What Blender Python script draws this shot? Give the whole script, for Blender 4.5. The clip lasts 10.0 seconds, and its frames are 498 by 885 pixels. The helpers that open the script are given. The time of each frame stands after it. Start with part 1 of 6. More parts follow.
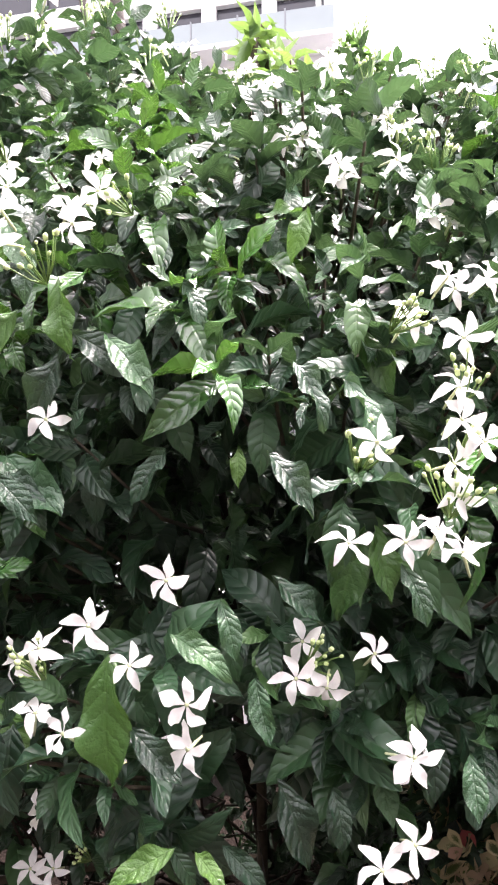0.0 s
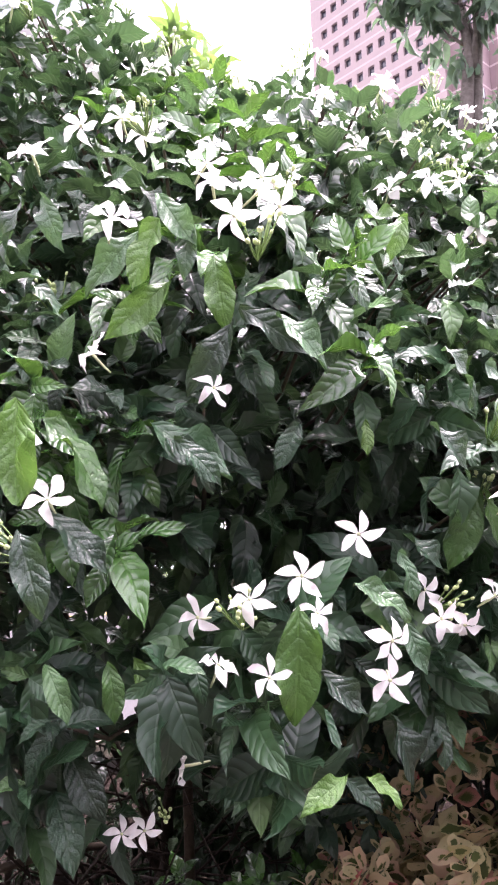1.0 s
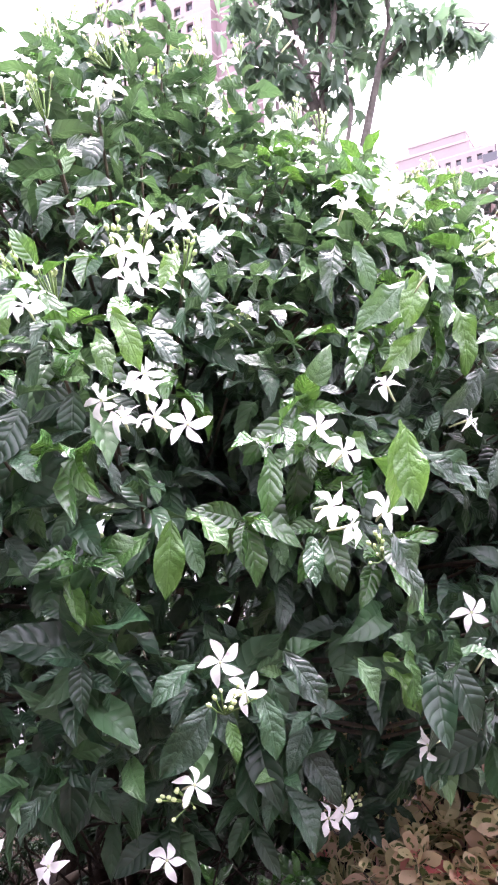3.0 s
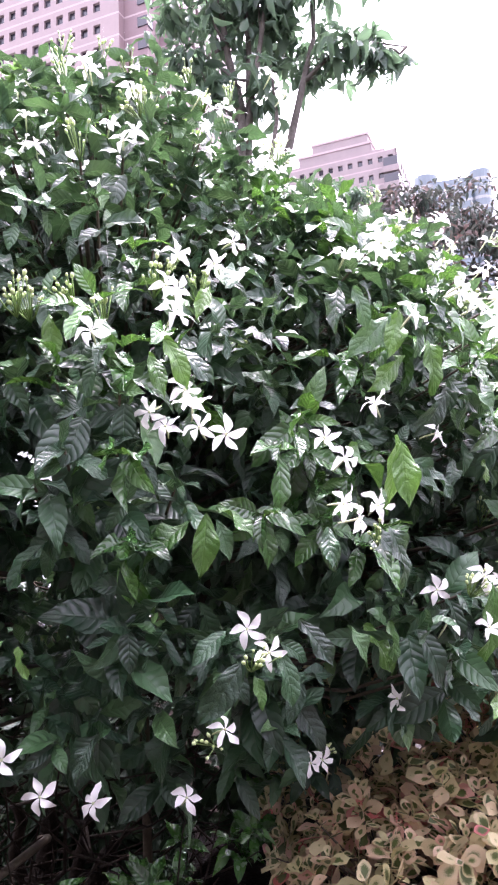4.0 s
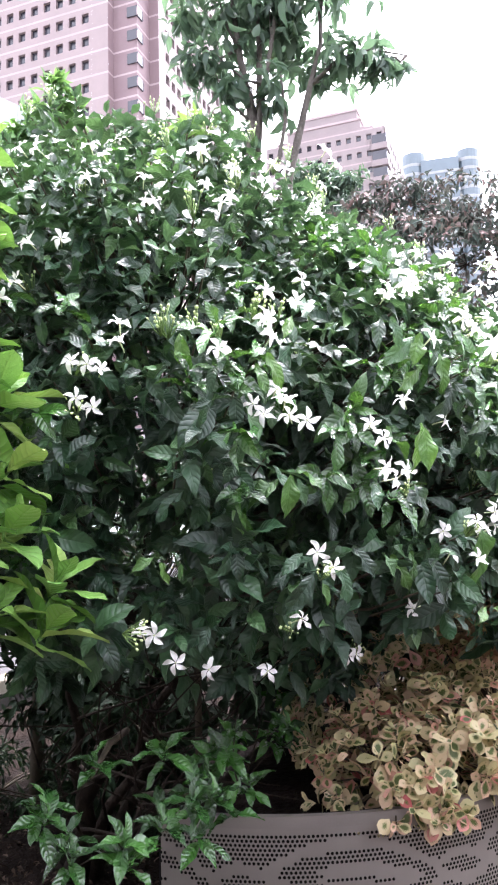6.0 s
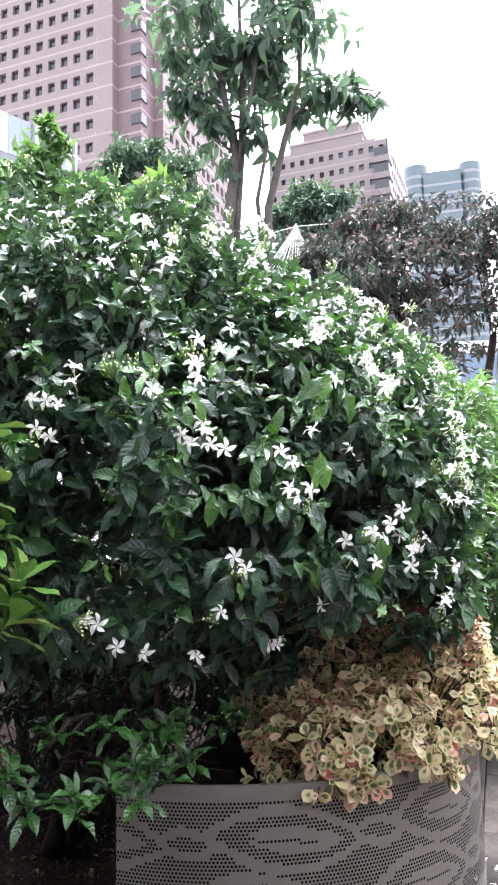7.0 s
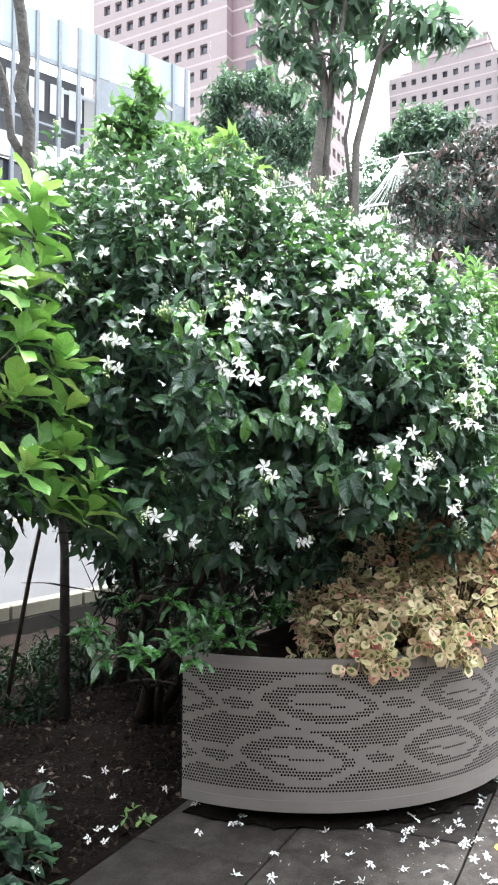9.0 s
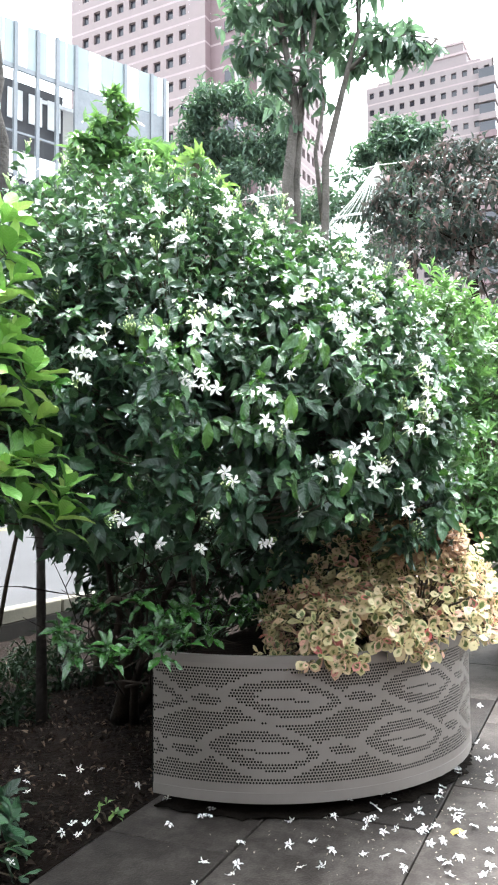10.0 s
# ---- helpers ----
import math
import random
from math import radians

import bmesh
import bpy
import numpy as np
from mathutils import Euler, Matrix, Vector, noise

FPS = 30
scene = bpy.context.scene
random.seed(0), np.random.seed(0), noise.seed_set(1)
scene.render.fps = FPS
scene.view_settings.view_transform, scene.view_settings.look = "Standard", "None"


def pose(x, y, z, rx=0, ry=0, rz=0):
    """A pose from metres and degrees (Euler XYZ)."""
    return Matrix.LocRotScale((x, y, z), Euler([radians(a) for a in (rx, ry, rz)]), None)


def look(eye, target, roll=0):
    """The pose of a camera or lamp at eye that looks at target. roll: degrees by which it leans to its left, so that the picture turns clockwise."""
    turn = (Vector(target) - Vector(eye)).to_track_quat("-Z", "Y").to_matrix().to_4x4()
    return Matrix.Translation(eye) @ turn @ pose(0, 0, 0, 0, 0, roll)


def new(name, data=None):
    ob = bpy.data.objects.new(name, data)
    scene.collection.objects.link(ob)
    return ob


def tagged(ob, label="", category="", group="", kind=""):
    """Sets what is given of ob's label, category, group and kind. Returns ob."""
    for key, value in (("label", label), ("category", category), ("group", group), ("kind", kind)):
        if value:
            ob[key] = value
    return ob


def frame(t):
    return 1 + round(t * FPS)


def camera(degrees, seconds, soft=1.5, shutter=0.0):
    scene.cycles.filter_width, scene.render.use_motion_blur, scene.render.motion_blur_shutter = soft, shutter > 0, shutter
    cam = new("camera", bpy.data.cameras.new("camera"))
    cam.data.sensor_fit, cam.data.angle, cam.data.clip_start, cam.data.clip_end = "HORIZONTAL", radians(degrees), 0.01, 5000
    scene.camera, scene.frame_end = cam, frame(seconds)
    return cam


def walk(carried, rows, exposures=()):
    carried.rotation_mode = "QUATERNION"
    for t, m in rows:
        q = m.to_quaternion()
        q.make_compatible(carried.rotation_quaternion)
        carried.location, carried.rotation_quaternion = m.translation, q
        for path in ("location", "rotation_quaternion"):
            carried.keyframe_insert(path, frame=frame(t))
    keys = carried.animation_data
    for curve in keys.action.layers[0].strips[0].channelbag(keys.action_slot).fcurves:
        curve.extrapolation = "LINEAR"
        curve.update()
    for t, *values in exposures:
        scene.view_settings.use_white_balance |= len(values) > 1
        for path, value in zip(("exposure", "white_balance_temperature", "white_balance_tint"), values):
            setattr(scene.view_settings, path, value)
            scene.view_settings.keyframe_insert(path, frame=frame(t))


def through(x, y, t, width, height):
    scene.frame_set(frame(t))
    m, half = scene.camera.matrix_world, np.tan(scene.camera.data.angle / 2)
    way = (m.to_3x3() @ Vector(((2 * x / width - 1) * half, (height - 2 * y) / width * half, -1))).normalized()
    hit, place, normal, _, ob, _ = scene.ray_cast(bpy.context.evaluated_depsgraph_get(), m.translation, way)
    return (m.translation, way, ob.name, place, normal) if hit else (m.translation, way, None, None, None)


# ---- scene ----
cam = camera(34.8, 10.0, soft=2.1)
PATH = [
    (0, (0.022, 0.08, 1.44), (-0.02, 2.056, 1.746), -0.7),
    (0.5, (-0.191, 0.09, 1.426), (0.079, 2.045, 1.751), -1.2),
    (1, (-0.433, 0.066, 1.405), (0.166, 1.952, 1.697), -2.3),
    (1.5, (-0.622, 0.063, 1.399), (0.16, 1.883, 1.677), -1.7),
    (2, (-0.761, 0.171, 1.397), (0.124, 1.946, 1.65), -1.3),
    (2.5, (-0.892, 0.248, 1.403), (0.101, 1.956, 1.713), -1.5),
    (2.7, (-0.95, 0.246, 1.398), (0.102, 1.915, 1.727), -1.9),
    (3.8, (-1.254, 0.172, 1.395), (0.078, 1.626, 1.73), -3.0),
    (4, (-1.289, 0.176, 1.392), (0.057, 1.622, 1.705), -2.5),
    (4.5, (-1.384, 0.186, 1.373), (-0.031, 1.633, 1.651), -2.5),
    (5, (-1.52, 0.121, 1.366), (-0.149, 1.554, 1.627), -2.3),
    (5.2, (-1.588, 0.081, 1.363), (-0.212, 1.511, 1.611), -2.2),
    (6.3, (-1.805, -0.181, 1.327), (-0.42, 1.239, 1.583), -1.4),
    (6.5, (-1.831, -0.281, 1.327), (-0.447, 1.138, 1.593), -1.4),
    (7, (-1.875, -0.44, 1.318), (-0.497, 0.983, 1.595), -1.3),
    (7.5, (-2.006, -0.558, 1.305), (-0.64, 0.876, 1.583), -1.2),
    (8, (-2.092, -0.684, 1.28), (-0.774, 0.807, 1.479), -0.8),
    (8.5, (-2.045, -0.79, 1.269), (-0.789, 0.76, 1.409), -0.6),
    (9, (-1.981, -0.921, 1.253), (-0.813, 0.699, 1.363), 0.1),
    (9.5, (-1.969, -1.016, 1.246), (-0.805, 0.605, 1.368), 0.1),
    (10, (-2.006, -1.068, 1.241), (-0.804, 0.524, 1.37), -0.5),
]
walk(cam, [(t, look(eye, target, roll)) for t, eye, target, roll in PATH],
     exposures=[(0.0, 3.02, 6850, 22), (0.5, 3.25, 6700, 29), (1.0, 3.2, 6550, 35), (1.5, 3.52, 6500, 33), (2.5, 3.9, 6400, 35), (4.0, 3.2, 6200, 34), (4.5, 3.44, 6200, 31), (5.2, 3.55, 6200, 27),
                (6.5, 3.0, 6250, 15), (7.5, 2.80, 6200, 12), (8.0, 2.93, 6200, 10), (9.0, 3.2, 6180, 5), (9.5, 3.3, 6180, 1), (10.0, 3.17, 6180, 4)])

# ---- world, sun and exposure ----
world = bpy.data.worlds.new("overcast_sky")
scene.world = world
world.use_nodes = True
wt = world.node_tree
wt.nodes.clear()
sky = wt.nodes.new("ShaderNodeTexSky")
sky.sky_type, sky.sun_disc = "NISHITA", False
sky.sun_elevation, sky.sun_rotation = radians(71), radians(52)
sky.air_density, sky.dust_density, sky.ozone_density = 1.0, 4.0, 1.0
pale = wt.nodes.new("ShaderNodeHueSaturation")
pale.inputs["Saturation"].default_value = 0.2
pale.inputs["Value"].default_value = 1.0
bg = wt.nodes.new("ShaderNodeBackground")
bg.inputs["Strength"].default_value = 0.17
wo = wt.nodes.new("ShaderNodeOutputWorld")
wt.links.new(sky.outputs[0], pale.inputs["Color"])
wt.links.new(pale.outputs[0], bg.inputs["Color"])
wt.links.new(bg.outputs[0], wo.inputs["Surface"])

sun = new("sun", bpy.data.lights.new("sun", "SUN"))
sun.data.energy, sun.data.angle, sun.data.color = 2.35, radians(35), (1.0, 0.95, 0.995)
sun.matrix_world = look((7, 7, 27), (0, 1.5, 0))


# ---- material tools ----
def material(name):
    m = bpy.data.materials.new(name)
    m.use_nodes = True
    nt = m.node_tree
    return m, nt, nt.nodes["Principled BSDF"], nt.nodes["Material Output"]


def node(nt, kind, **values):
    n = nt.nodes.new(kind)
    for k, v in values.items():
        if k == "op":
            n.operation = v
        elif k == "blend":
            n.blend_type = v
        elif k == "dtype":
            n.data_type = v
    return n


def calc(nt, op, a, b=None, c=None, clamp=False):
    n = nt.nodes.new("ShaderNodeMath")
    n.operation, n.use_clamp = op, clamp
    for i, v in enumerate((a, b, c)):
        if v is None:
            continue
        if isinstance(v, (int, float)):
            n.inputs[i].default_value = v
        else:
            nt.links.new(v, n.inputs[i])
    return n.outputs[0]


def mix(nt, fac, a, b, blend="MIX"):
    n = nt.nodes.new("ShaderNodeMixRGB")
    n.blend_type = blend
    for sock, v in zip(n.inputs, (fac, a, b)):
        if isinstance(v, (int, float)):
            sock.default_value = v
        elif isinstance(v, tuple):
            sock.default_value = (*v, 1)
        else:
            nt.links.new(v, sock)
    return n.outputs[0]


def ramp(nt, fac, stops):
    n = nt.nodes.new("ShaderNodeValToRGB")
    e = n.color_ramp.elements
    while len(e) < len(stops):
        e.new(0.5)
    for el, (p, c) in zip(e, stops):
        el.position, el.color = p, (*c, 1)
    nt.links.new(fac, n.inputs[0])
    return n.outputs[0]


def fuzz(nt, scale, detail=3.0, rough=0.55, coord=None, dist=0.0):
    n = nt.nodes.new("ShaderNodeTexNoise")
    n.inputs["Scale"].default_value, n.inputs["Detail"].default_value = scale, detail
    n.inputs["Roughness"].default_value, n.inputs["Distortion"].default_value = rough, dist
    if coord is None:
        tc = nt.nodes.new("ShaderNodeTexCoord")
        coord = tc.outputs["Object"]
    nt.links.new(coord, n.inputs["Vector"])
    return n.outputs["Fac"]


def relief(nt, height, bsdf, strength=0.4, distance=0.01):
    b = nt.nodes.new("ShaderNodeBump")
    b.inputs["Strength"].default_value, b.inputs["Distance"].default_value = strength, distance
    nt.links.new(height, b.inputs["Height"])
    nt.links.new(b.outputs[0], bsdf.inputs["Normal"])


def surface(name, dark, light, scale=6.0, rough=0.7, fine=60.0, bump=0.3, depth=0.004, metal=0.0, spread=0.12, spec=0.5):
    """A plain surface with stains at a large and grain at a small scale."""
    m, nt, b, _ = material(name)
    big, small = fuzz(nt, scale, 4), fuzz(nt, fine, 3)
    both = calc(nt, "ADD", calc(nt, "MULTIPLY", big, 0.7), calc(nt, "MULTIPLY", small, 0.3))
    col = ramp(nt, both, [(0.3, dark), (0.7, light)])
    nt.links.new(col, b.inputs["Base Color"])
    nt.links.new(calc(nt, "MULTIPLY_ADD", big, spread * 2, rough - spread), b.inputs["Roughness"])
    b.inputs["Metallic"].default_value, b.inputs["Specular IOR Level"].default_value = metal, spec
    relief(nt, small, b, bump, depth)
    return m


def leaf_material(name, tones, source="island", rough=0.32, veins=7.0, bump=0.30, through=0.2, glow=(0.13, 0.29, 0.035), vein_tint=0.10, coat=0.0, gloss=0.85):
    """A leaf with midrib and side veins along its own length; tones from old to young leaves."""
    m, nt, b, out = material(name)
    uv = nt.nodes.new("ShaderNodeUVMap")
    sep = nt.nodes.new("ShaderNodeSeparateXYZ")
    nt.links.new(uv.outputs[0], sep.inputs[0])
    s = sep.outputs[0]
    c = calc(nt, "ABSOLUTE", calc(nt, "MULTIPLY_ADD", sep.outputs[1], 2.0, -1.0))
    if source == "island":
        rnd = nt.nodes.new("ShaderNodeNewGeometry").outputs["Random Per Island"]
    else:
        rnd = nt.nodes.new("ShaderNodeObjectInfo").outputs["Random"]
    stray = calc(nt, "MULTIPLY_ADD", rnd, 2.2, calc(nt, "MULTIPLY", fuzz(nt, 22, 1), 0.7))
    q = calc(nt, "ADD", stray, calc(nt, "MULTIPLY_ADD", s, veins, calc(nt, "MULTIPLY", calc(nt, "POWER", c, 1.25), -1.5)))
    wave = calc(nt, "ABSOLUTE", calc(nt, "SINE", calc(nt, "MULTIPLY", q, math.pi)))
    pillow = calc(nt, "POWER", wave, 0.75)
    mid = calc(nt, "MULTIPLY", c, 9.0, clamp=True)
    spots = fuzz(nt, 30, 3)
    tone = calc(nt, "MULTIPLY_ADD", spots, 0.14, calc(nt, "ADD", rnd, -0.07))
    col = ramp(nt, tone, tones)
    line = calc(nt, "SUBTRACT", 1.0, calc(nt, "MULTIPLY", calc(nt, "MULTIPLY", wave, 5.0, clamp=True), mid))
    col = mix(nt, calc(nt, "MULTIPLY", line, vein_tint), col, glow)
    nt.links.new(col, b.inputs["Base Color"])
    nt.links.new(calc(nt, "MULTIPLY_ADD", spots, 0.2, rough - 0.1), b.inputs["Roughness"])
    b.inputs["Specular IOR Level"].default_value = gloss
    b.inputs["Coat Weight"].default_value, b.inputs["Coat Roughness"].default_value = coat, 0.17
    height = calc(nt, "ADD", calc(nt, "ADD", calc(nt, "MULTIPLY", pillow, 0.9), calc(nt, "MULTIPLY", spots, 0.7)), calc(nt, "MULTIPLY", mid, 0.7))
    relief(nt, height, b, bump, 0.0035)
    tr = nt.nodes.new("ShaderNodeBsdfTranslucent")
    nt.links.new(mix(nt, 0.6, col, glow), tr.inputs["Color"])
    mx = nt.nodes.new("ShaderNodeMixShader")
    mx.inputs[0].default_value = through
    nt.links.new(b.outputs[0], mx.inputs[1])
    nt.links.new(tr.outputs[0], mx.inputs[2])
    nt.links.new(mx.outputs[0], out.inputs["Surface"])
    return m


# ---- materials ----
JASMINE_TONES = [(0.0, (0.011, 0.032, 0.017)), (0.5, (0.021, 0.062, 0.030)), (0.78, (0.040, 0.105, 0.045)), (0.93, (0.066, 0.152, 0.057)), (1.0, (0.096, 0.198, 0.066))]
M_LEAF = leaf_material("jasmine_leaf", JASMINE_TONES, coat=0.0, gloss=0.64, rough=0.37, bump=0.40, through=0.18, glow=(0.09, 0.17, 0.05))
M_LEAF_ONE = leaf_material("jasmine_leaf_single", JASMINE_TONES, source="object", coat=0.0, gloss=0.66, rough=0.34, bump=0.44, through=0.18, glow=(0.09, 0.17, 0.05))
M_LEAF_FRESH = leaf_material("jasmine_leaf_fresh", [(0.0, (0.016, 0.054, 0.013)), (0.5, (0.030, 0.102, 0.020)), (1.0, (0.060, 0.175, 0.034))], coat=0.0, rough=0.27, gloss=0.9, bump=0.4, through=0.15)
M_LEAF_YOUNG = leaf_material("jasmine_leaf_young", [(0.0, (0.036, 0.10, 0.024)), (0.5, (0.065, 0.16, 0.034)), (1.0, (0.11, 0.225, 0.048))], source="object", coat=0.15, gloss=0.5, bump=0.45, through=0.2, glow=(0.12, 0.25, 0.035))
LIME_TONES = [(0.0, (0.10, 0.24, 0.050)), (0.4, (0.18, 0.37, 0.075)), (0.8, (0.29, 0.48, 0.115)), (1.0, (0.43, 0.57, 0.16))]
M_LIME_ONE = leaf_material("lime_leaf_single", LIME_TONES, source="object", rough=0.45, veins=8, bump=0.45, vein_tint=0.3, through=0.1, glow=(0.24, 0.40, 0.09), coat=0.15, gloss=0.6)
M_LIME = leaf_material("lime_leaf", LIME_TONES, rough=0.45, veins=8, bump=0.45, vein_tint=0.3, through=0.1, glow=(0.24, 0.40, 0.09), coat=0.15, gloss=0.6)
M_TREE = leaf_material("tree_leaf", [(0.0, (0.035, 0.063, 0.047)), (0.6, (0.057, 0.100, 0.072)), (1.0, (0.095, 0.152, 0.098))], rough=0.45, bump=0.15, through=0.4, gloss=0.6, glow=(0.16, 0.27, 0.13))
# M_FAR_TREE and M_COPPER tones are lifted to put haze into the colour
M_FAR_TREE = leaf_material("far_tree_leaf", [(0.0, (0.040, 0.070, 0.054)), (0.6, (0.064, 0.108, 0.078)), (1.0, (0.105, 0.165, 0.105))], rough=0.55, bump=0.1, through=0.2, gloss=0.4, glow=(0.10, 0.2, 0.06))
M_FERN = leaf_material("feathery_leaf", [(0.0, (0.034, 0.090, 0.028)), (0.6, (0.066, 0.165, 0.045)), (1.0, (0.125, 0.26, 0.065))], rough=0.45, bump=0.1, through=0.3, glow=(0.20, 0.36, 0.08))
M_YOUNG = leaf_material("young_leaf", [(0.0, (0.06, 0.14, 0.035)), (0.6, (0.12, 0.24, 0.05)), (1.0, (0.20, 0.32, 0.07))], rough=0.4, through=0.3, glow=(0.24, 0.38, 0.08))
M_COPPER = leaf_material("copper_leaf", [(0.0, (0.040, 0.062, 0.052)), (0.5, (0.066, 0.088, 0.074)), (0.75, (0.100, 0.090, 0.082)), (1.0, (0.165, 0.108, 0.100))], rough=0.6, gloss=0.08, bump=0.1, through=0.12, glow=(0.12, 0.11, 0.09))
M_RUST = leaf_material("rusty_leaf", [(0.0, (0.22, 0.115, 0.06)), (0.6, (0.42, 0.25, 0.14)), (1.0, (0.54, 0.38, 0.21))], rough=0.6, bump=0.2, through=0.2, glow=(0.4, 0.25, 0.12))
# much darker leaf tones that put the shade under the crown into colour
M_UNDER = leaf_material("shade_toned_leaf", [(0.0, (0.010, 0.018, 0.010)), (0.7, (0.016, 0.032, 0.016)), (1.0, (0.028, 0.050, 0.022))], rough=0.55, gloss=0.1, through=0.1, glow=(0.02, 0.05, 0.01))


def variegated_material(name, single):
    m, nt, b, out = material(name)
    uv = nt.nodes.new("ShaderNodeUVMap")
    sep = nt.nodes.new("ShaderNodeSeparateXYZ")
    nt.links.new(uv.outputs[0], sep.inputs[0])
    rnd = nt.nodes.new("ShaderNodeObjectInfo").outputs["Random"] if single else nt.nodes.new("ShaderNodeNewGeometry").outputs["Random Per Island"]
    dx = calc(nt, "MULTIPLY_ADD", sep.outputs[0], 2.0, -0.95)
    dy = calc(nt, "MULTIPLY_ADD", sep.outputs[1], 2.0, -1.0)
    rad = calc(nt, "POWER", calc(nt, "ADD", calc(nt, "MULTIPLY", dx, dx), calc(nt, "MULTIPLY", dy, dy)), 0.5)
    blot = fuzz(nt, 75, 3, 0.6)
    edge = calc(nt, "ADD", rad, calc(nt, "MULTIPLY_ADD", blot, 1.5, calc(nt, "MULTIPLY_ADD", rnd, 0.7, -0.75)))
    fac = calc(nt, "MULTIPLY", calc(nt, "ADD", edge, -0.68), 7.0, clamp=True)
    cream = ramp(nt, calc(nt, "FRACT", calc(nt, "MULTIPLY", rnd, 7.13)), [(0.0, (0.56, 0.52, 0.27)), (0.5, (0.67, 0.56, 0.33)), (0.8, (0.68, 0.49, 0.33)), (0.95, (0.62, 0.31, 0.25)), (1.0, (0.58, 0.11, 0.12))])
    green = mix(nt, rnd, (0.07, 0.10, 0.025), (0.15, 0.19, 0.045))
    col = mix(nt, fac, green, cream)
    nt.links.new(col, b.inputs["Base Color"])
    b.inputs["Roughness"].default_value = 0.45
    relief(nt, fuzz(nt, 140, 2), b, 0.2, 0.002)
    tr = nt.nodes.new("ShaderNodeBsdfTranslucent")
    nt.links.new(col, tr.inputs["Color"])
    mx = nt.nodes.new("ShaderNodeMixShader")
    mx.inputs[0].default_value = 0.25
    nt.links.new(b.outputs[0], mx.inputs[1])
    nt.links.new(tr.outputs[0], mx.inputs[2])
    nt.links.new(mx.outputs[0], out.inputs["Surface"])
    return m


M_VARIEGATED = variegated_material("variegated_leaf", False)
M_VARIEGATED_ONE = variegated_material("variegated_leaf_single", True)


def petal_material():
    m, nt, b, out = material("white_petal")
    grain = fuzz(nt, 260, 2)
    nt.links.new(ramp(nt, grain, [(0.3, (0.80, 0.78, 0.75)), (0.7, (0.87, 0.85, 0.83))]), b.inputs["Base Color"])
    b.inputs["Roughness"].default_value = 0.55
    tr = nt.nodes.new("ShaderNodeBsdfTranslucent")
    tr.inputs["Color"].default_value = (0.85, 0.85, 0.82, 1)
    mx = nt.nodes.new("ShaderNodeMixShader")
    mx.inputs[0].default_value = 0.3
    nt.links.new(b.outputs[0], mx.inputs[1])
    nt.links.new(tr.outputs[0], mx.inputs[2])
    nt.links.new(mx.outputs[0], out.inputs["Surface"])
    return m


M_PETAL = petal_material()
M_TUBE = surface("flower_tube", (0.46, 0.52, 0.28), (0.62, 0.66, 0.42), 40, 0.5, 200, 0.1)
M_BUD = surface("flower_bud", (0.36, 0.48, 0.16), (0.60, 0.68, 0.38), 60, 0.45, 200, 0.1)
M_GREEN_STEM = surface("green_stem", (0.07, 0.14, 0.03), (0.16, 0.26, 0.06), 30, 0.5, 150, 0.2)
M_TWIG = surface("brown_twig", (0.04, 0.03, 0.022), (0.11, 0.09, 0.065), 20, 0.75, 120, 0.5, spec=0.15)
M_BARK = surface("bark", (0.010, 0.0075, 0.006), (0.036, 0.027, 0.021), 9, 0.85, 70, 0.9, 0.012, spec=0.06)
M_GREY_BARK = surface("grey_bark", (0.035, 0.032, 0.030), (0.125, 0.112, 0.104), 7, 0.85, 45, 0.9, 0.015, spec=0.1)
M_PALE_BARK = surface("pale_bark", (0.058, 0.051, 0.046), (0.145, 0.129, 0.117), 7, 0.85, 45, 0.9, 0.015, spec=0.1)
# damp soil, toned down further to stand in for canopy shade
M_SOIL = surface("soil", (0.004, 0.0029, 0.0023), (0.013, 0.0088, 0.0068), 5, 0.95, 45, 1.0, 0.03, spec=0.04)
M_WET_SOIL = surface("wet_soil", (0.003, 0.0025, 0.002), (0.010, 0.008, 0.0065), 9, 0.9, 60, 0.8, 0.012, spec=0.02)
M_LITTER = surface("leaf_litter", (0.008, 0.0055, 0.004), (0.07, 0.048, 0.036), 14, 0.85, 60, 0.5, spec=0.08)
M_SCRAP = leaf_material("dead_leaf", [(0.0, (0.008, 0.0055, 0.004)), (0.55, (0.019, 0.0125, 0.009)), (0.85, (0.048, 0.032, 0.023)), (1.0, (0.15, 0.11, 0.08))], rough=0.8, gloss=0.12, through=0.05, glow=(0.06, 0.04, 0.025), bump=0.3)
M_WOOD = surface("weathered_stake", (0.03, 0.022, 0.018), (0.10, 0.08, 0.06), 12, 0.8, 90, 0.5, spec=0.1)
M_GROUND = surface("distant_ground", (0.10, 0.10, 0.095), (0.16, 0.155, 0.15), 0.2, 0.9, 3, 0.2)
M_ROAD = surface("road", (0.036, 0.0355, 0.036), (0.052, 0.051, 0.052), 0.7, 0.9, 40, 0.3, spec=0.05)
M_KERB = surface("kerb_stone", (0.058, 0.052, 0.036), (0.10, 0.090, 0.064), 2.5, 0.85, 40, 0.4)
M_YELLOW = surface("yellow_paint", (0.55, 0.40, 0.04), (0.70, 0.52, 0.06), 4, 0.7, 40, 0.3)
M_DARK_WALL = surface("dark_wall", (0.010, 0.009, 0.008), (0.026, 0.023, 0.020), 3, 0.9, 30, 0.4, spec=0.1)
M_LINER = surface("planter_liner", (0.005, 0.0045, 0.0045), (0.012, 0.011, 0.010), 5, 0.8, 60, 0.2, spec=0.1)
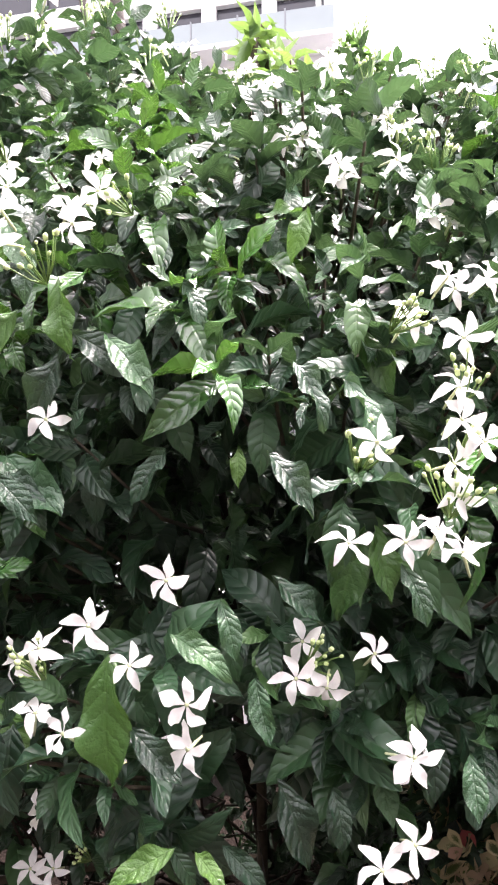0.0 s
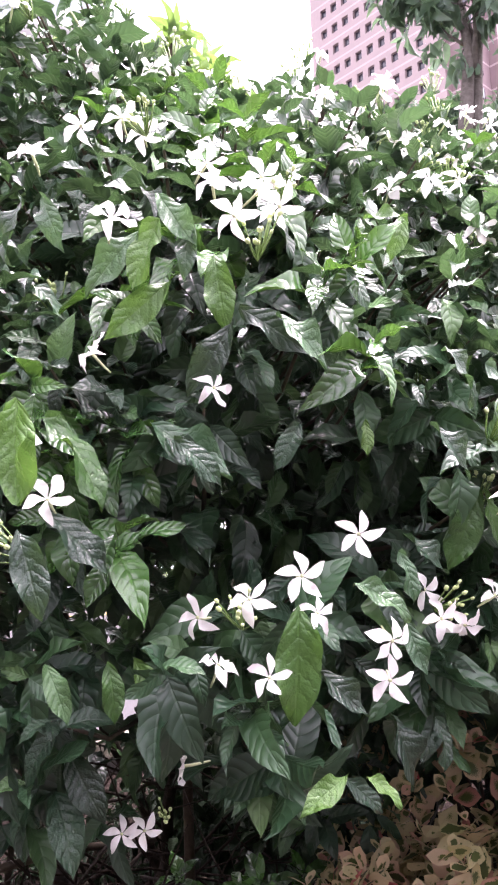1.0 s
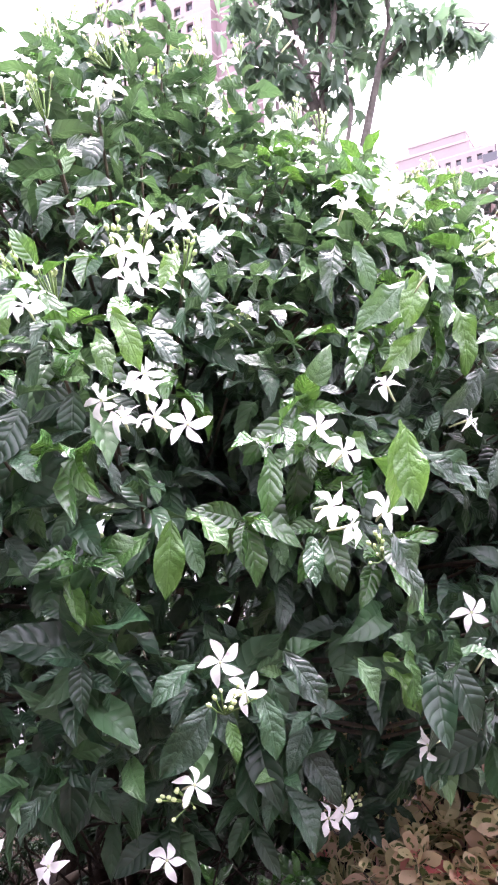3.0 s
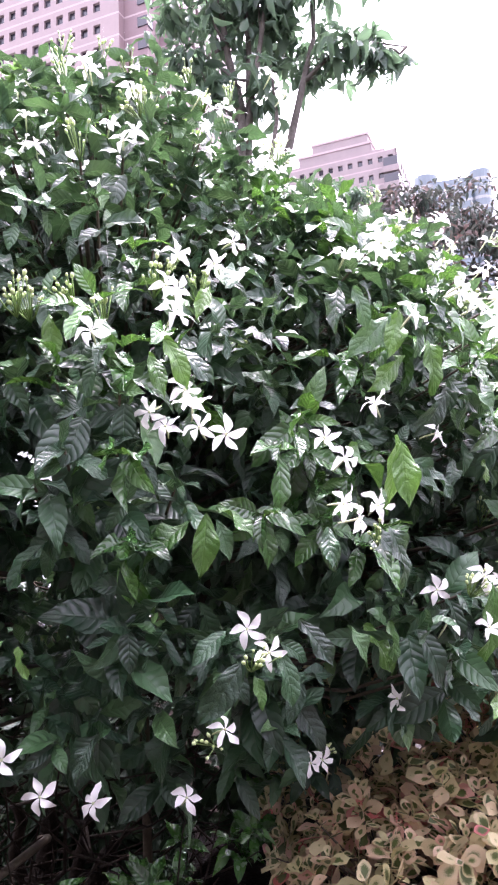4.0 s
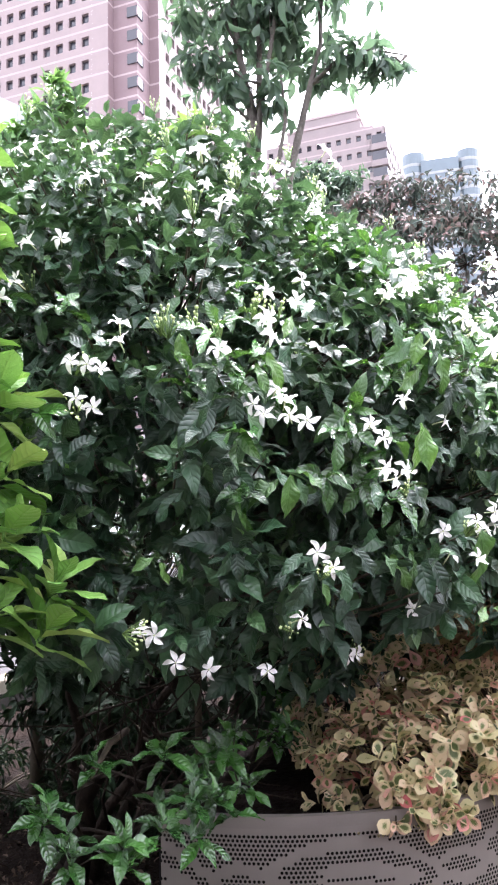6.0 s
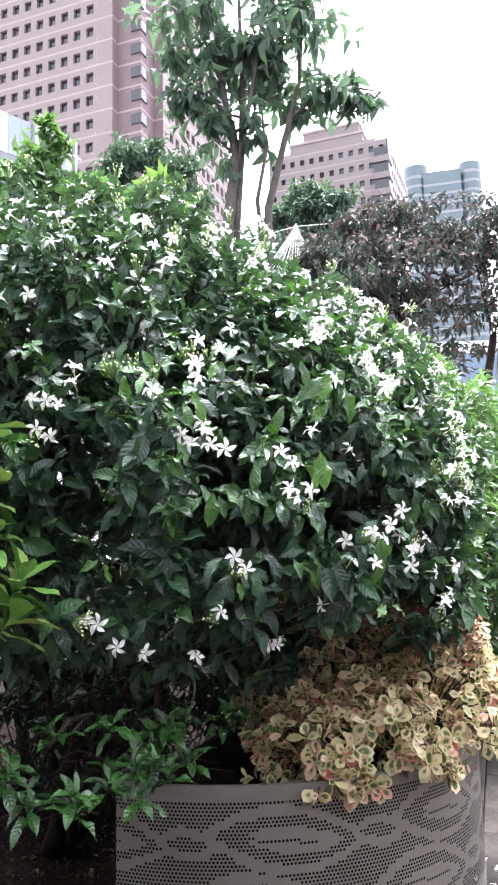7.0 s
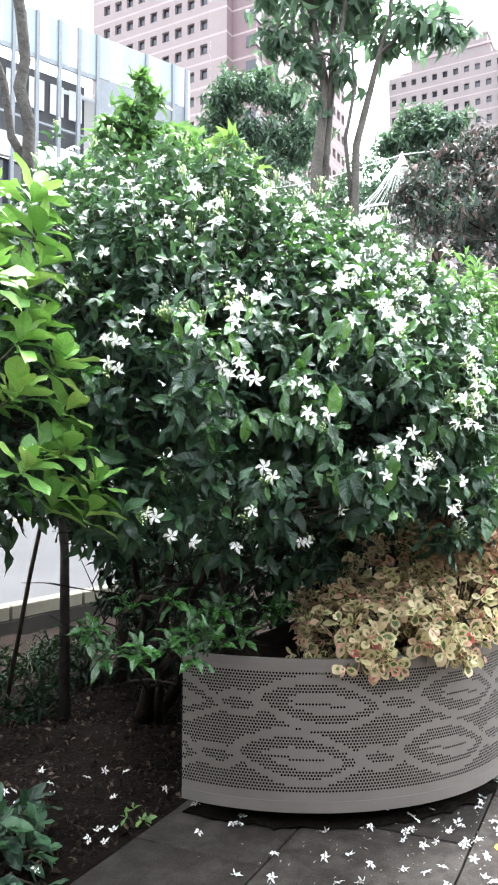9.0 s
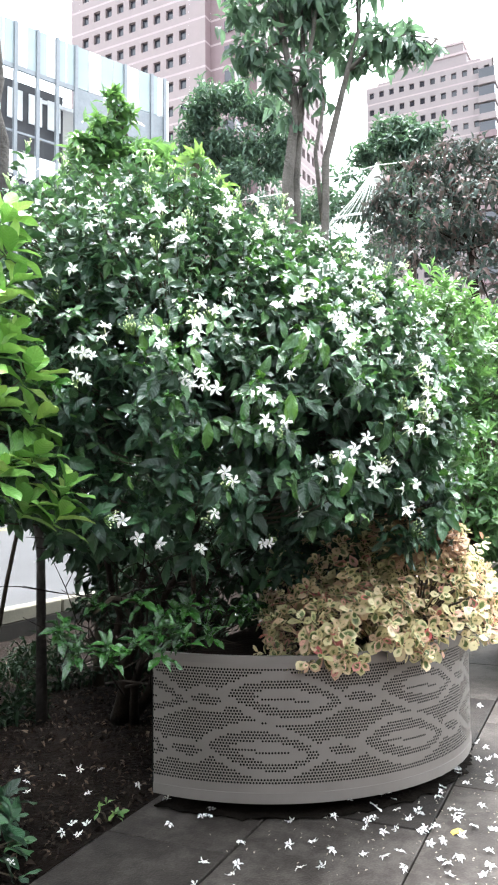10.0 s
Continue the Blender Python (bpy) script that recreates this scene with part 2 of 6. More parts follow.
M_METAL = surface("painted_metal", (0.180, 0.158, 0.142), (0.235, 0.208, 0.189), 4, 0.5, 300, 0.06, 0.001, 0.35)
M_NET = surface("pale_cord", (0.50, 0.52, 0.50), (0.66, 0.68, 0.64), 10, 0.7, 90, 0.1)
M_STAR = surface("white_star", (0.75, 0.76, 0.74), (0.84, 0.84, 0.82), 6, 0.5, 60, 0.1)
M_LAMP = surface("lamp_housing", (0.20, 0.20, 0.20), (0.30, 0.30, 0.30), 3, 0.5, 30, 0.1)
M_YELLOW_LEAF = surface("fallen_yellow_leaf", (0.50, 0.34, 0.05), (0.66, 0.48, 0.10), 30, 0.6, 120, 0.2)


def slab_material():
    m, nt, b, _ = material("paving_stone")
    tc = nt.nodes.new("ShaderNodeTexCoord")
    oi = nt.nodes.new("ShaderNodeObjectInfo")
    add = nt.nodes.new("ShaderNodeVectorMath")
    add.operation = "ADD"
    nt.links.new(tc.outputs["Object"], add.inputs[0])
    nt.links.new(oi.outputs["Location"], add.inputs[1])
    co = add.outputs[0]
    big, small, damp = fuzz(nt, 2.2, 5, 0.6, co), fuzz(nt, 120, 2, 0.5, co), fuzz(nt, 0.9, 3, 0.5, co)
    mid = fuzz(nt, 13, 4, 0.65, co)
    v = calc(nt, "ADD", calc(nt, "MULTIPLY_ADD", oi.outputs["Random"], 0.16, -0.08), calc(nt, "ADD", calc(nt, "ADD", calc(nt, "MULTIPLY", big, 0.5), calc(nt, "MULTIPLY", mid, 0.32)), calc(nt, "MULTIPLY", small, 0.18)))
    nt.links.new(ramp(nt, v, [(0.38, (0.008, 0.0060, 0.005)), (0.46, (0.018, 0.0143, 0.012)), (0.53, (0.029, 0.0240, 0.0205)), (0.63, (0.058, 0.050, 0.044))]), b.inputs["Base Color"])
    nt.links.new(calc(nt, "MULTIPLY_ADD", damp, 0.8, 0.28), b.inputs["Roughness"])
    relief(nt, calc(nt, "ADD", small, calc(nt, "MULTIPLY", mid, 0.8)), b, 0.6, 0.003)
    b.inputs["Specular IOR Level"].default_value = 0.16
    return m


M_SLAB = slab_material()


def perforated_material():
    """Painted sheet metal, punched through in rows of holes that leave plain wavy ribbons."""
    m, nt, b, out = material("perforated_metal")
    uv = nt.nodes.new("ShaderNodeUVMap")
    sep = nt.nodes.new("ShaderNodeSeparateXYZ")
    nt.links.new(uv.outputs[0], sep.inputs[0])
    u, v = sep.outputs[0], sep.outputs[1]
    row_h, pitch, hole = 0.0112, 0.0122, 0.0042
    row = calc(nt, "FLOOR", calc(nt, "DIVIDE", v, row_h))
    stag = calc(nt, "MULTIPLY", calc(nt, "MODULO", row, 2.0), 0.5)
    cell = calc(nt, "ADD", calc(nt, "DIVIDE", u, pitch), stag)
    ci = calc(nt, "FLOOR", cell)
    lx = calc(nt, "MULTIPLY", calc(nt, "ADD", calc(nt, "SUBTRACT", cell, ci), -0.5), pitch)
    ly = calc(nt, "SUBTRACT", v, calc(nt, "MULTIPLY", calc(nt, "ADD", row, 0.5), row_h))
    dist = calc(nt, "POWER", calc(nt, "ADD", calc(nt, "MULTIPLY", lx, lx), calc(nt, "MULTIPLY", ly, ly)), 0.5)
    uc = calc(nt, "MULTIPLY", calc(nt, "ADD", ci, 0.5), pitch)
    vc = calc(nt, "MULTIPLY", calc(nt, "ADD", row, 0.5), row_h)
    comb = nt.nodes.new("ShaderNodeCombineXYZ")
    nt.links.new(uc, comb.inputs[0])
    nt.links.new(calc(nt, "MULTIPLY", vc, 5.5), comb.inputs[1])
    wob = calc(nt, "MULTIPLY_ADD", fuzz(nt, 4.5, 2, 0.5, comb.outputs[0]), 2.0, -1.0)
    # long lens shapes with a plain slit inside in two rows, a small one in each gap, plain ribbons round them all
    fields, slits = [], []
    for u0, v0, long_, tall in ((0.550, 0.388, 0.228, 0.074), (0.860, 0.380, 0.072, 0.021), (0.462, 0.192, 0.228, 0.074), (0.772, 0.184, 0.072, 0.021)):
        lap = calc(nt, "DIVIDE", calc(nt, "ADD", uc, 0.31 - u0), 0.62)
        du = calc(nt, "MULTIPLY", calc(nt, "ADD", calc(nt, "SUBTRACT", lap, calc(nt, "FLOOR", lap)), -0.5), 0.62)
        dv = calc(nt, "ADD", calc(nt, "MULTIPLY_ADD", du, 0.085, -v0), vc)
        ratio = calc(nt, "DIVIDE", du, long_)
        high = calc(nt, "MULTIPLY", calc(nt, "SUBTRACT", 1.0, calc(nt, "MULTIPLY", ratio, ratio)), tall)
        fields.append(calc(nt, "ADD", calc(nt, "SUBTRACT", calc(nt, "ABSOLUTE", dv), high), calc(nt, "MULTIPLY", wob, 0.017)))
        if long_ > 0.1:
            seam = calc(nt, "MULTIPLY", calc(nt, "LESS_THAN", calc(nt, "ABSOLUTE", calc(nt, "ADD", dv, 0.004)), 0.0057), calc(nt, "LESS_THAN", du, 0.10))
            slits.append(calc(nt, "MULTIPLY", calc(nt, "LESS_THAN", calc(nt, "ADD", fields[-1], calc(nt, "MULTIPLY", du, -0.06)), -0.036), calc(nt, "SUBTRACT", 1.0, seam)))
    q = calc(nt, "MINIMUM", calc(nt, "MINIMUM", fields[0], fields[1]), calc(nt, "MINIMUM", fields[2], fields[3]))
    slit = calc(nt, "MAXIMUM", *slits)
    ribbon = calc(nt, "MULTIPLY", calc(nt, "GREATER_THAN", q, 0.0), calc(nt, "LESS_THAN", q, 0.029))
    plain = calc(nt, "MAXIMUM", slit, ribbon)
    keep = calc(nt, "SUBTRACT", 1.0, plain)
    inside = calc(nt, "MULTIPLY", calc(nt, "GREATER_THAN", vc, 0.063), calc(nt, "LESS_THAN", vc, 0.508))
    edge_row = calc(nt, "MAXIMUM", calc(nt, "LESS_THAN", vc, 0.075), calc(nt, "GREATER_THAN", vc, 0.496))
    keep = calc(nt, "MULTIPLY", calc(nt, "MAXIMUM", keep, edge_row), inside)
    punched = calc(nt, "MULTIPLY", calc(nt, "LESS_THAN", dist, hole), keep)
    big, small = fuzz(nt, 3.5, 4), fuzz(nt, 300, 2)
    vv = calc(nt, "ADD", calc(nt, "MULTIPLY", big, 0.8), calc(nt, "MULTIPLY", small, 0.2))
    nt.links.new(ramp(nt, vv, [(0.3, (0.180, 0.158, 0.142)), (0.7, (0.235, 0.208, 0.189))]), b.inputs["Base Color"])
    b.inputs["Roughness"].default_value, b.inputs["Metallic"].default_value = 0.48, 0.35
    clear = nt.nodes.new("ShaderNodeBsdfTransparent")
    mx = nt.nodes.new("ShaderNodeMixShader")
    nt.links.new(punched, mx.inputs[0])
    nt.links.new(b.outputs[0], mx.inputs[1])
    nt.links.new(clear.outputs[0], mx.inputs[2])
    nt.links.new(mx.outputs[0], out.inputs["Surface"])
    return m


M_PERFORATED = perforated_material()
M_PINK = surface("pink_cladding", (0.185, 0.146, 0.147), (0.22, 0.174, 0.175), 0.35, 0.7, 2.0, 0.1)
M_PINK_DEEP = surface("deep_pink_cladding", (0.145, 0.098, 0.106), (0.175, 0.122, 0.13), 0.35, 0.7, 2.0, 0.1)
M_PINK_BAND = surface("pale_pink_band", (0.27, 0.215, 0.218), (0.315, 0.255, 0.255), 0.5, 0.7, 2.0, 0.1)
M_FAR_PINK = surface("far_pink_cladding", (0.18, 0.15, 0.152), (0.215, 0.18, 0.18), 0.3, 0.7, 2.0, 0.1)
M_WHITE_WALL = surface("white_cladding", (0.42, 0.425, 0.435), (0.52, 0.525, 0.53), 0.5, 0.6, 3.0, 0.1)
M_STEEL = surface("grey_fin", (0.12, 0.13, 0.145), (0.18, 0.195, 0.215), 1.0, 0.5, 8.0, 0.1)
M_PLAIN_WALL = surface("shade_wall_grey", (0.09, 0.087, 0.084), (0.14, 0.136, 0.132), 1.2, 0.9, 30.0, 0.3)
M_ROOM = surface("dark_interior", (0.025, 0.025, 0.03), (0.05, 0.05, 0.055), 0.6, 0.8, 3, 0.1)


def glass_material(name, tint, rough=0.08):
    m, nt, b, _ = material(name)
    n = fuzz(nt, 0.4, 2)
    nt.links.new(mix(nt, n, tuple(c * 0.7 for c in tint), tint), b.inputs["Base Color"])
    b.inputs["Roughness"].default_value = rough
    b.inputs["Specular IOR Level"].default_value = 0.6
    return m


M_WINDOW = glass_material("dark_window", (0.035, 0.035, 0.045))
M_PALE_GLASS = glass_material("frosted_glass", (0.25, 0.295, 0.31), 0.25)
M_BLUE_GLASS = glass_material("blue_glass", (0.10, 0.16, 0.24), 0.1)
M_TOWER_GLASS = glass_material("tower_glass", (0.10, 0.135, 0.16), 0.3)
M_TOWER_BAND = surface("tower_band", (0.19, 0.205, 0.215), (0.24, 0.255, 0.265), 0.1, 0.7, 1.0, 0.1)


# ---- geometry tools ----
def mesh_of(name, verts, faces, mats, index=None, uvs=None, smooth=False):
    me = bpy.data.meshes.new(name)
    me.from_pydata([tuple(map(float, v)) for v in verts], [], faces)
    for m in mats if isinstance(mats, (list, tuple)) else [mats]:
        me.materials.append(m)
    if index is not None:
        me.polygons.foreach_set("material_index", index)
    if smooth:
        me.polygons.foreach_set("use_smooth", [True] * len(me.polygons))
    if uvs is not None:
        me.uv_layers.new(name="UVMap").data.foreach_set("uv", np.asarray(uvs, dtype=np.float32).ravel())
    me.update()
    return me


def part(name, data, parent, label="", kind="", m=None):
    """Links a mesh, or a bmesh with its material as (bm, material), as one part of a thing."""
    ob = new(name, data)
    ob.parent = parent
    if m is not None:
        ob.matrix_basis = m
    return tagged(ob, label, kind=kind)


def thing(name, label, category, group="", kind="", at=(0, 0, 0)):
    ob = new(name)
    ob.empty_display_size = 0.1
    ob.location = at
    return tagged(ob, label, category, group, kind)


def bm_mesh(name, bm, mats, smooth=False):
    me = bpy.data.meshes.new(name)
    bmesh.ops.recalc_face_normals(bm, faces=bm.faces[:])
    bm.to_mesh(me)
    bm.free()
    for m in mats if isinstance(mats, (list, tuple)) else [mats]:
        me.materials.append(m)
    if smooth:
        me.polygons.foreach_set("use_smooth", [True] * len(me.polygons))
    return me


def box_mesh(name, size, mat, bevel=0.0, centre=(0, 0, 0)):
    bm = bmesh.new()
    bmesh.ops.create_cube(bm, size=1.0, matrix=Matrix.Translation(centre) @ Matrix.Diagonal((*size, 1)))
    if bevel:
        bmesh.ops.bevel(bm, geom=bm.edges[:], offset=bevel, segments=1, affect="EDGES")
    return bm_mesh(name, bm, mat)


def tube_data(paths, radii, sides=6):
    """Vertices and faces of tapered tubes along polylines."""
    verts, faces = [], []
    for path, rad in zip(paths, radii):
        path = [Vector(p) for p in path]
        start = len(verts)
        side = None
        for i, p in enumerate(path):
            d = (path[min(i + 1, len(path) - 1)] - path[max(i - 1, 0)]).normalized()
            ref = side if side is not None else (Vector((1, 0, 0)) if abs(d.x) < 0.8 else Vector((0, 1, 0)))
            side = (ref - d * ref.dot(d)).normalized()
            up = d.cross(side)
            for k in range(sides):
                a = 2 * math.pi * k / sides
                verts.append(p + (side * math.cos(a) + up * math.sin(a)) * rad[i])
        for i in range(len(path) - 1):
            for k in range(sides):
                a, b = start + i * sides + k, start + i * sides + (k + 1) % sides
                faces.append((a, b, b + sides, a + sides))
        faces.append(tuple(start + k for k in range(sides))[::-1])
        faces.append(tuple(start + (len(path) - 1) * sides + k for k in range(sides)))
    return verts, faces


def tube_mesh(name, paths, radii, mat, sides=6):
    v, f = tube_data(paths, radii, sides)
    return mesh_of(name, v, f, mat, smooth=True)


def crooked(a, b, r0, r1, steps, wobble, rng):
    """A crooked tapered limb from a to b: points and radii."""
    a, b = Vector(a), Vector(b)
    pts, rad = [], []
    for i in range(steps + 1):
        t = i / steps
        w = wobble * math.sin(math.pi * t)
        pts.append(a.lerp(b, t) + Vector(rng.normal(0, 1, 3)) * w)
        rad.append(r0 + (r1 - r0) * t)
    return pts, rad


def leaf_shapes(rows, cols, count, widest=0.45, tip=1.0, fold=0.25, bend=0.35, ripple=0.05, seed=1):
    """Some leaf forms of unit length: vertices per form, faces and UVs."""
    rng = np.random.default_rng(seed)
    s = np.linspace(0, 1, rows + 1)
    c = np.linspace(-1, 1, cols + 1)
    p = math.log(0.5) / math.log(widest)
    half = np.sin(math.pi * s ** p) ** 0.72
    half *= 1 - 0.5 * tip * np.clip((s - 0.72) / 0.28, 0, 1) ** 2
    half = np.maximum(half, 0.02)
    forms = []
    for k in range(count):
        bd, fd, ph = bend * rng.uniform(0.4, 1.7), fold * rng.uniform(0.3, 1.5), rng.uniform(0, 6)
        curl = rng.normal(0, 0.10)
        x = np.outer(half, c)
        y = np.outer(s - bd * bd * 0.35 * s ** 3, np.ones(cols + 1))
        z = np.outer(-bd * s ** 2, np.ones(cols + 1)) + fd * np.abs(x) * 0.4
        z = z + ripple * np.outer(np.sin(9 * s + ph), np.abs(c) ** 2 * np.sign(c)) * 0.6
        z = z + ripple * np.outer(np.sin(14 * s + ph * 2), np.abs(c) ** 2) * 0.5
        x = x + np.outer(curl * s ** 2, np.ones(cols + 1)) * 2
        forms.append(np.stack([x, y, z], -1).reshape(-1, 3))
    faces, uv = [], []
    n = cols + 1
    for i in range(rows):
        for j in range(cols):
            q = (i * n + j, i * n + j + 1, (i + 1) * n + j + 1, (i + 1) * n + j)
            faces.append(q)
            for v in q:
                uv.append((s[v // n], 0.5 + 0.5 * c[v % n]))
    return np.array(forms), np.array(faces), np.array(uv)


def leaf_cloud(name, shapes, spots, ways, faces_up, lengths, widths, mat, seed=3):
    """Many leaves in one mesh: leaf bases, directions, upper-side directions, lengths and half widths."""
    forms, faces, uv = shapes
    rng = np.random.default_rng(seed)
    n, nv = len(spots), forms.shape[1]
    y = ways / np.linalg.norm(ways, axis=1, keepdims=True)
    x = np.cross(y, faces_up)
    x /= np.maximum(np.linalg.norm(x, axis=1, keepdims=True), 1e-6)
    z = np.cross(x, y)
    f = forms[rng.integers(0, len(forms), n)]
    v = spots[:, None, :] + f[:, :, :1] * widths[:, None, None] * x[:, None, :] + f[:, :, 1:2] * lengths[:, None, None] * y[:, None, :] + f[:, :, 2:] * lengths[:, None, None] * z[:, None, :]
    me = bpy.data.meshes.new(name)
    me.vertices.add(n * nv)
    me.vertices.foreach_set("co", v.astype(np.float32).ravel())
    allf = (faces[None] + (np.arange(n) * nv)[:, None, None]).reshape(-1, 4)
    me.loops.add(allf.size)
    me.loops.foreach_set("vertex_index", allf.astype(np.int32).ravel())
    me.polygons.add(len(allf))
    me.polygons.foreach_set("loop_start", np.arange(0, allf.size, 4, dtype=np.int32))
    me.polygons.foreach_set("use_smooth", np.ones(len(allf), dtype=bool))
    me.uv_layers.new(name="UVMap").data.foreach_set("uv", np.tile(uv, (n, 1)).astype(np.float32).ravel())
    me.materials.append(mat)
    me.update(calc_edges=True)
    return me


def unit(v):
    return v / np.maximum(np.linalg.norm(v, axis=-1, keepdims=True), 1e-9)


def shoots(tips, axes, rng, pairs, length, ratio, droop, spacing=0.03, splay=0.9, lift=0.6, loose=0.35):
    """Leaves in crossed pairs below the tips of shoots: bases, directions, upper sides, lengths, half widths."""
    spots, ways, ups, lens = [], [], [], []
    n = len(tips)
    ref = unit(np.cross(axes, rng.normal(0, 1, (n, 3))))
    oth = np.cross(axes, ref)
    for k in range(pairs):
        for sgn in (1, -1):
            r = ref if k % 2 == 0 else oth
            side = unit(r * sgn + rng.normal(0, 0.25, (n, 3)))
            open_ = splay * (0.55 + 0.5 * k / max(1, pairs - 1)) + rng.normal(0, 0.12, (n, 1))
            w = unit(axes * np.cos(open_) + side * np.sin(open_) + np.array([0, 0, -1.0]) * droop * (0.4 + 0.8 * k / max(1, pairs - 1)) * rng.uniform(0.5, 1.5, (n, 1)))
            w = unit(w + rng.normal(0, max(0.0, loose - 0.35) * 1.3, (n, 3)))
            spots.append(tips - axes * spacing * k * rng.uniform(0.7, 1.3, (n, 1)))
            ways.append(w)
            ups.append(unit(axes * 0.7 + np.array([0, 0, lift]) + rng.normal(0, loose, (n, 3))))
            small = 0.6 + 0.4 * min(1.0, k / 1.5)
            lens.append(length * small * rng.uniform(0.75, 1.25, n))
    spots, ways, ups, lens = np.concatenate(spots), np.concatenate(ways), np.concatenate(ups), np.concatenate(lens)
    return spots, ways, ups, lens, lens * ratio * rng.uniform(0.85, 1.15, len(lens))


# ---- ground, soil bed, pavement, road ----
EDGE = Vector((-0.32, 1.84, 0))
ALONG = Vector((0.875, 0.484, 0)).normalized()
OUT = Vector((ALONG.y, -ALONG.x, 0))


def flat_at(a, o, z=0.0):
    """A place by its way along the bed's edge and out from it over the pavement."""
    return EDGE + ALONG * a + OUT * o + Vector((0, 0, z))


def quad_sheet(name, corners, mat, nx=1, ny=1, bump=None):
    a, b, c, d = [Vector(p) for p in corners]
    verts, faces = [], []
    for j in range(ny + 1):
        for i in range(nx + 1):
            u, v = i / nx, j / ny
            p = a.lerp(b, u).lerp(d.lerp(c, u), v)
            if bump:
                p = p + Vector((0, 0, bump(p)))
            verts.append(p)
    for j in range(ny):
        for i in range(nx):
            q = j * (nx + 1) + i
            faces.append((q, q + 1, q + nx + 2, q + nx + 1))
    return mesh_of(name, verts, faces, mat, smooth=True)


ground = tagged(new("ground", quad_sheet("ground", [(-2500, -2500, -0.06), (2500, -2500, -0.06), (2500, 2500, -0.06), (-2500, 2500, -0.06)], M_GROUND)),
                "grey paved ground that reaches the horizon", "ground", kind="structure")


def soil_bump(p):
    return 0.035 * noise.noise(p * 2.1) + 0.018 * noise.noise(p * 9.0) + 0.008 * noise.noise(p * 31.0)


soil = tagged(new("soil_bed", quad_sheet("soil_bed", [flat_at(-6, -0.01, -0.025), flat_at(9, -0.01, -0.025), flat_at(9, -3.1, -0.01), flat_at(-6, -3.1, -0.01)], M_SOIL, 220, 60, soil_bump)),
              "dark damp soil bed strewn with leaf litter", "soil", kind="structure")

# unseen walls added to cut low sky light on the bush and bed
for nm, c, size in (("wall_south", (0, -6.6, 2.0), (22, 0.4, 4.1)), ("wall_west", (-4.4, -1.6, 2.0), (0.4, 9.6, 4.1))):
    tagged(new(nm, box_mesh(nm, size, M_PLAIN_WALL, centre=c)), "unseen grey wall added to block low sky light", "wall", kind="structure")

road = thing("road", "pale grey asphalt road behind a low kerb with yellow lines", "road", kind="structure")
part("asphalt", quad_sheet("asphalt", [flat_at(-60, -3.255, 0.17), flat_at(60, -3.255, 0.17), flat_at(60, -26, 0.17), flat_at(-60, -26, 0.17)], M_ROAD), road)
for off in (-3.40, -15.5, -15.9):
    part("yellow_line", quad_sheet("yellow_line", [flat_at(-60, off, 0.176), flat_at(60, off, 0.176), flat_at(60, off - 0.12, 0.176), flat_at(-60, off - 0.12, 0.176)], M_YELLOW), road, "yellow painted line")
kerb = thing("kerb", "pale stone kerb on a low dark wall", "kerb", kind="structure")
for k in range(-7, 10):
    me = box_mesh("kerb_stone", (0.985, 0.15, 0.13), M_KERB, 0.012)
    ob = part("kerb_stone", me, kerb, m=Matrix.Translation(flat_at(k, -3.185, 0.175)) @ Matrix.Rotation(math.atan2(ALONG.y, ALONG.x), 4, "Z"))
part("retaining_wall", box_mesh("retaining_wall", (17, 0.2, 0.24), M_DARK_WALL), kerb, m=Matrix.Translation(flat_at(1.5, -3.2, -0.011)) @ Matrix.Rotation(math.atan2(ALONG.y, ALONG.x), 4, "Z"))

# ---- planter ----
PC, PR, P_TOP, P_LOW = Vector((0.53, 2.13, 0)), 0.97, 0.615, 0.065
A0, A1 = radians(202.7), radians(395.0)


def arc(r, z, n=72, a0=A0, a1=A1):
    return [Vector((PC.x + r * math.cos(a0 + (a1 - a0) * i / n), PC.y + r * math.sin(a0 + (a1 - a0) * i / n), z)) for i in range(n + 1)]


def arc_wall(name, r, z0, z1, mat, thick=0.0, n=72):
    """A curved upright sheet, with UVs in metres along the arc and up."""
    lo, hi = arc(r, z0, n), arc(r, z1, n)
    verts, faces, uvs = lo + hi, [], []
    step = r * (A1 - A0) / n
    for i in range(n):
        faces.append((i, i + 1, n + 2 + i, n + 1 + i))
        uvs += [(i * step, 0), ((i + 1) * step, 0), ((i + 1) * step, z1 - z0), (i * step, z1 - z0)]
    if thick:
        li, hin = arc(r - thick, z0, n), arc(r - thick, z1, n)
        base = len(verts)
        verts += li + hin
        for i in range(n):
            faces.append((base + i + 1, base + i, base + n + 1 + i, base + n + 2 + i))
            faces.append((n + 1 + i, n + 2 + i, base + n + 2 + i, base + n + 1 + i))
            faces.append((i + 1, i, base + i, base + i + 1))
            uvs += [(0, 0)] * 12
        for i in (0, n):
            faces.append((i, n + 1 + i, base + n + 1 + i, base + i))
            uvs += [(0, 0)] * 4
    return mesh_of(name, verts, faces, mat, uvs=uvs, smooth=False)


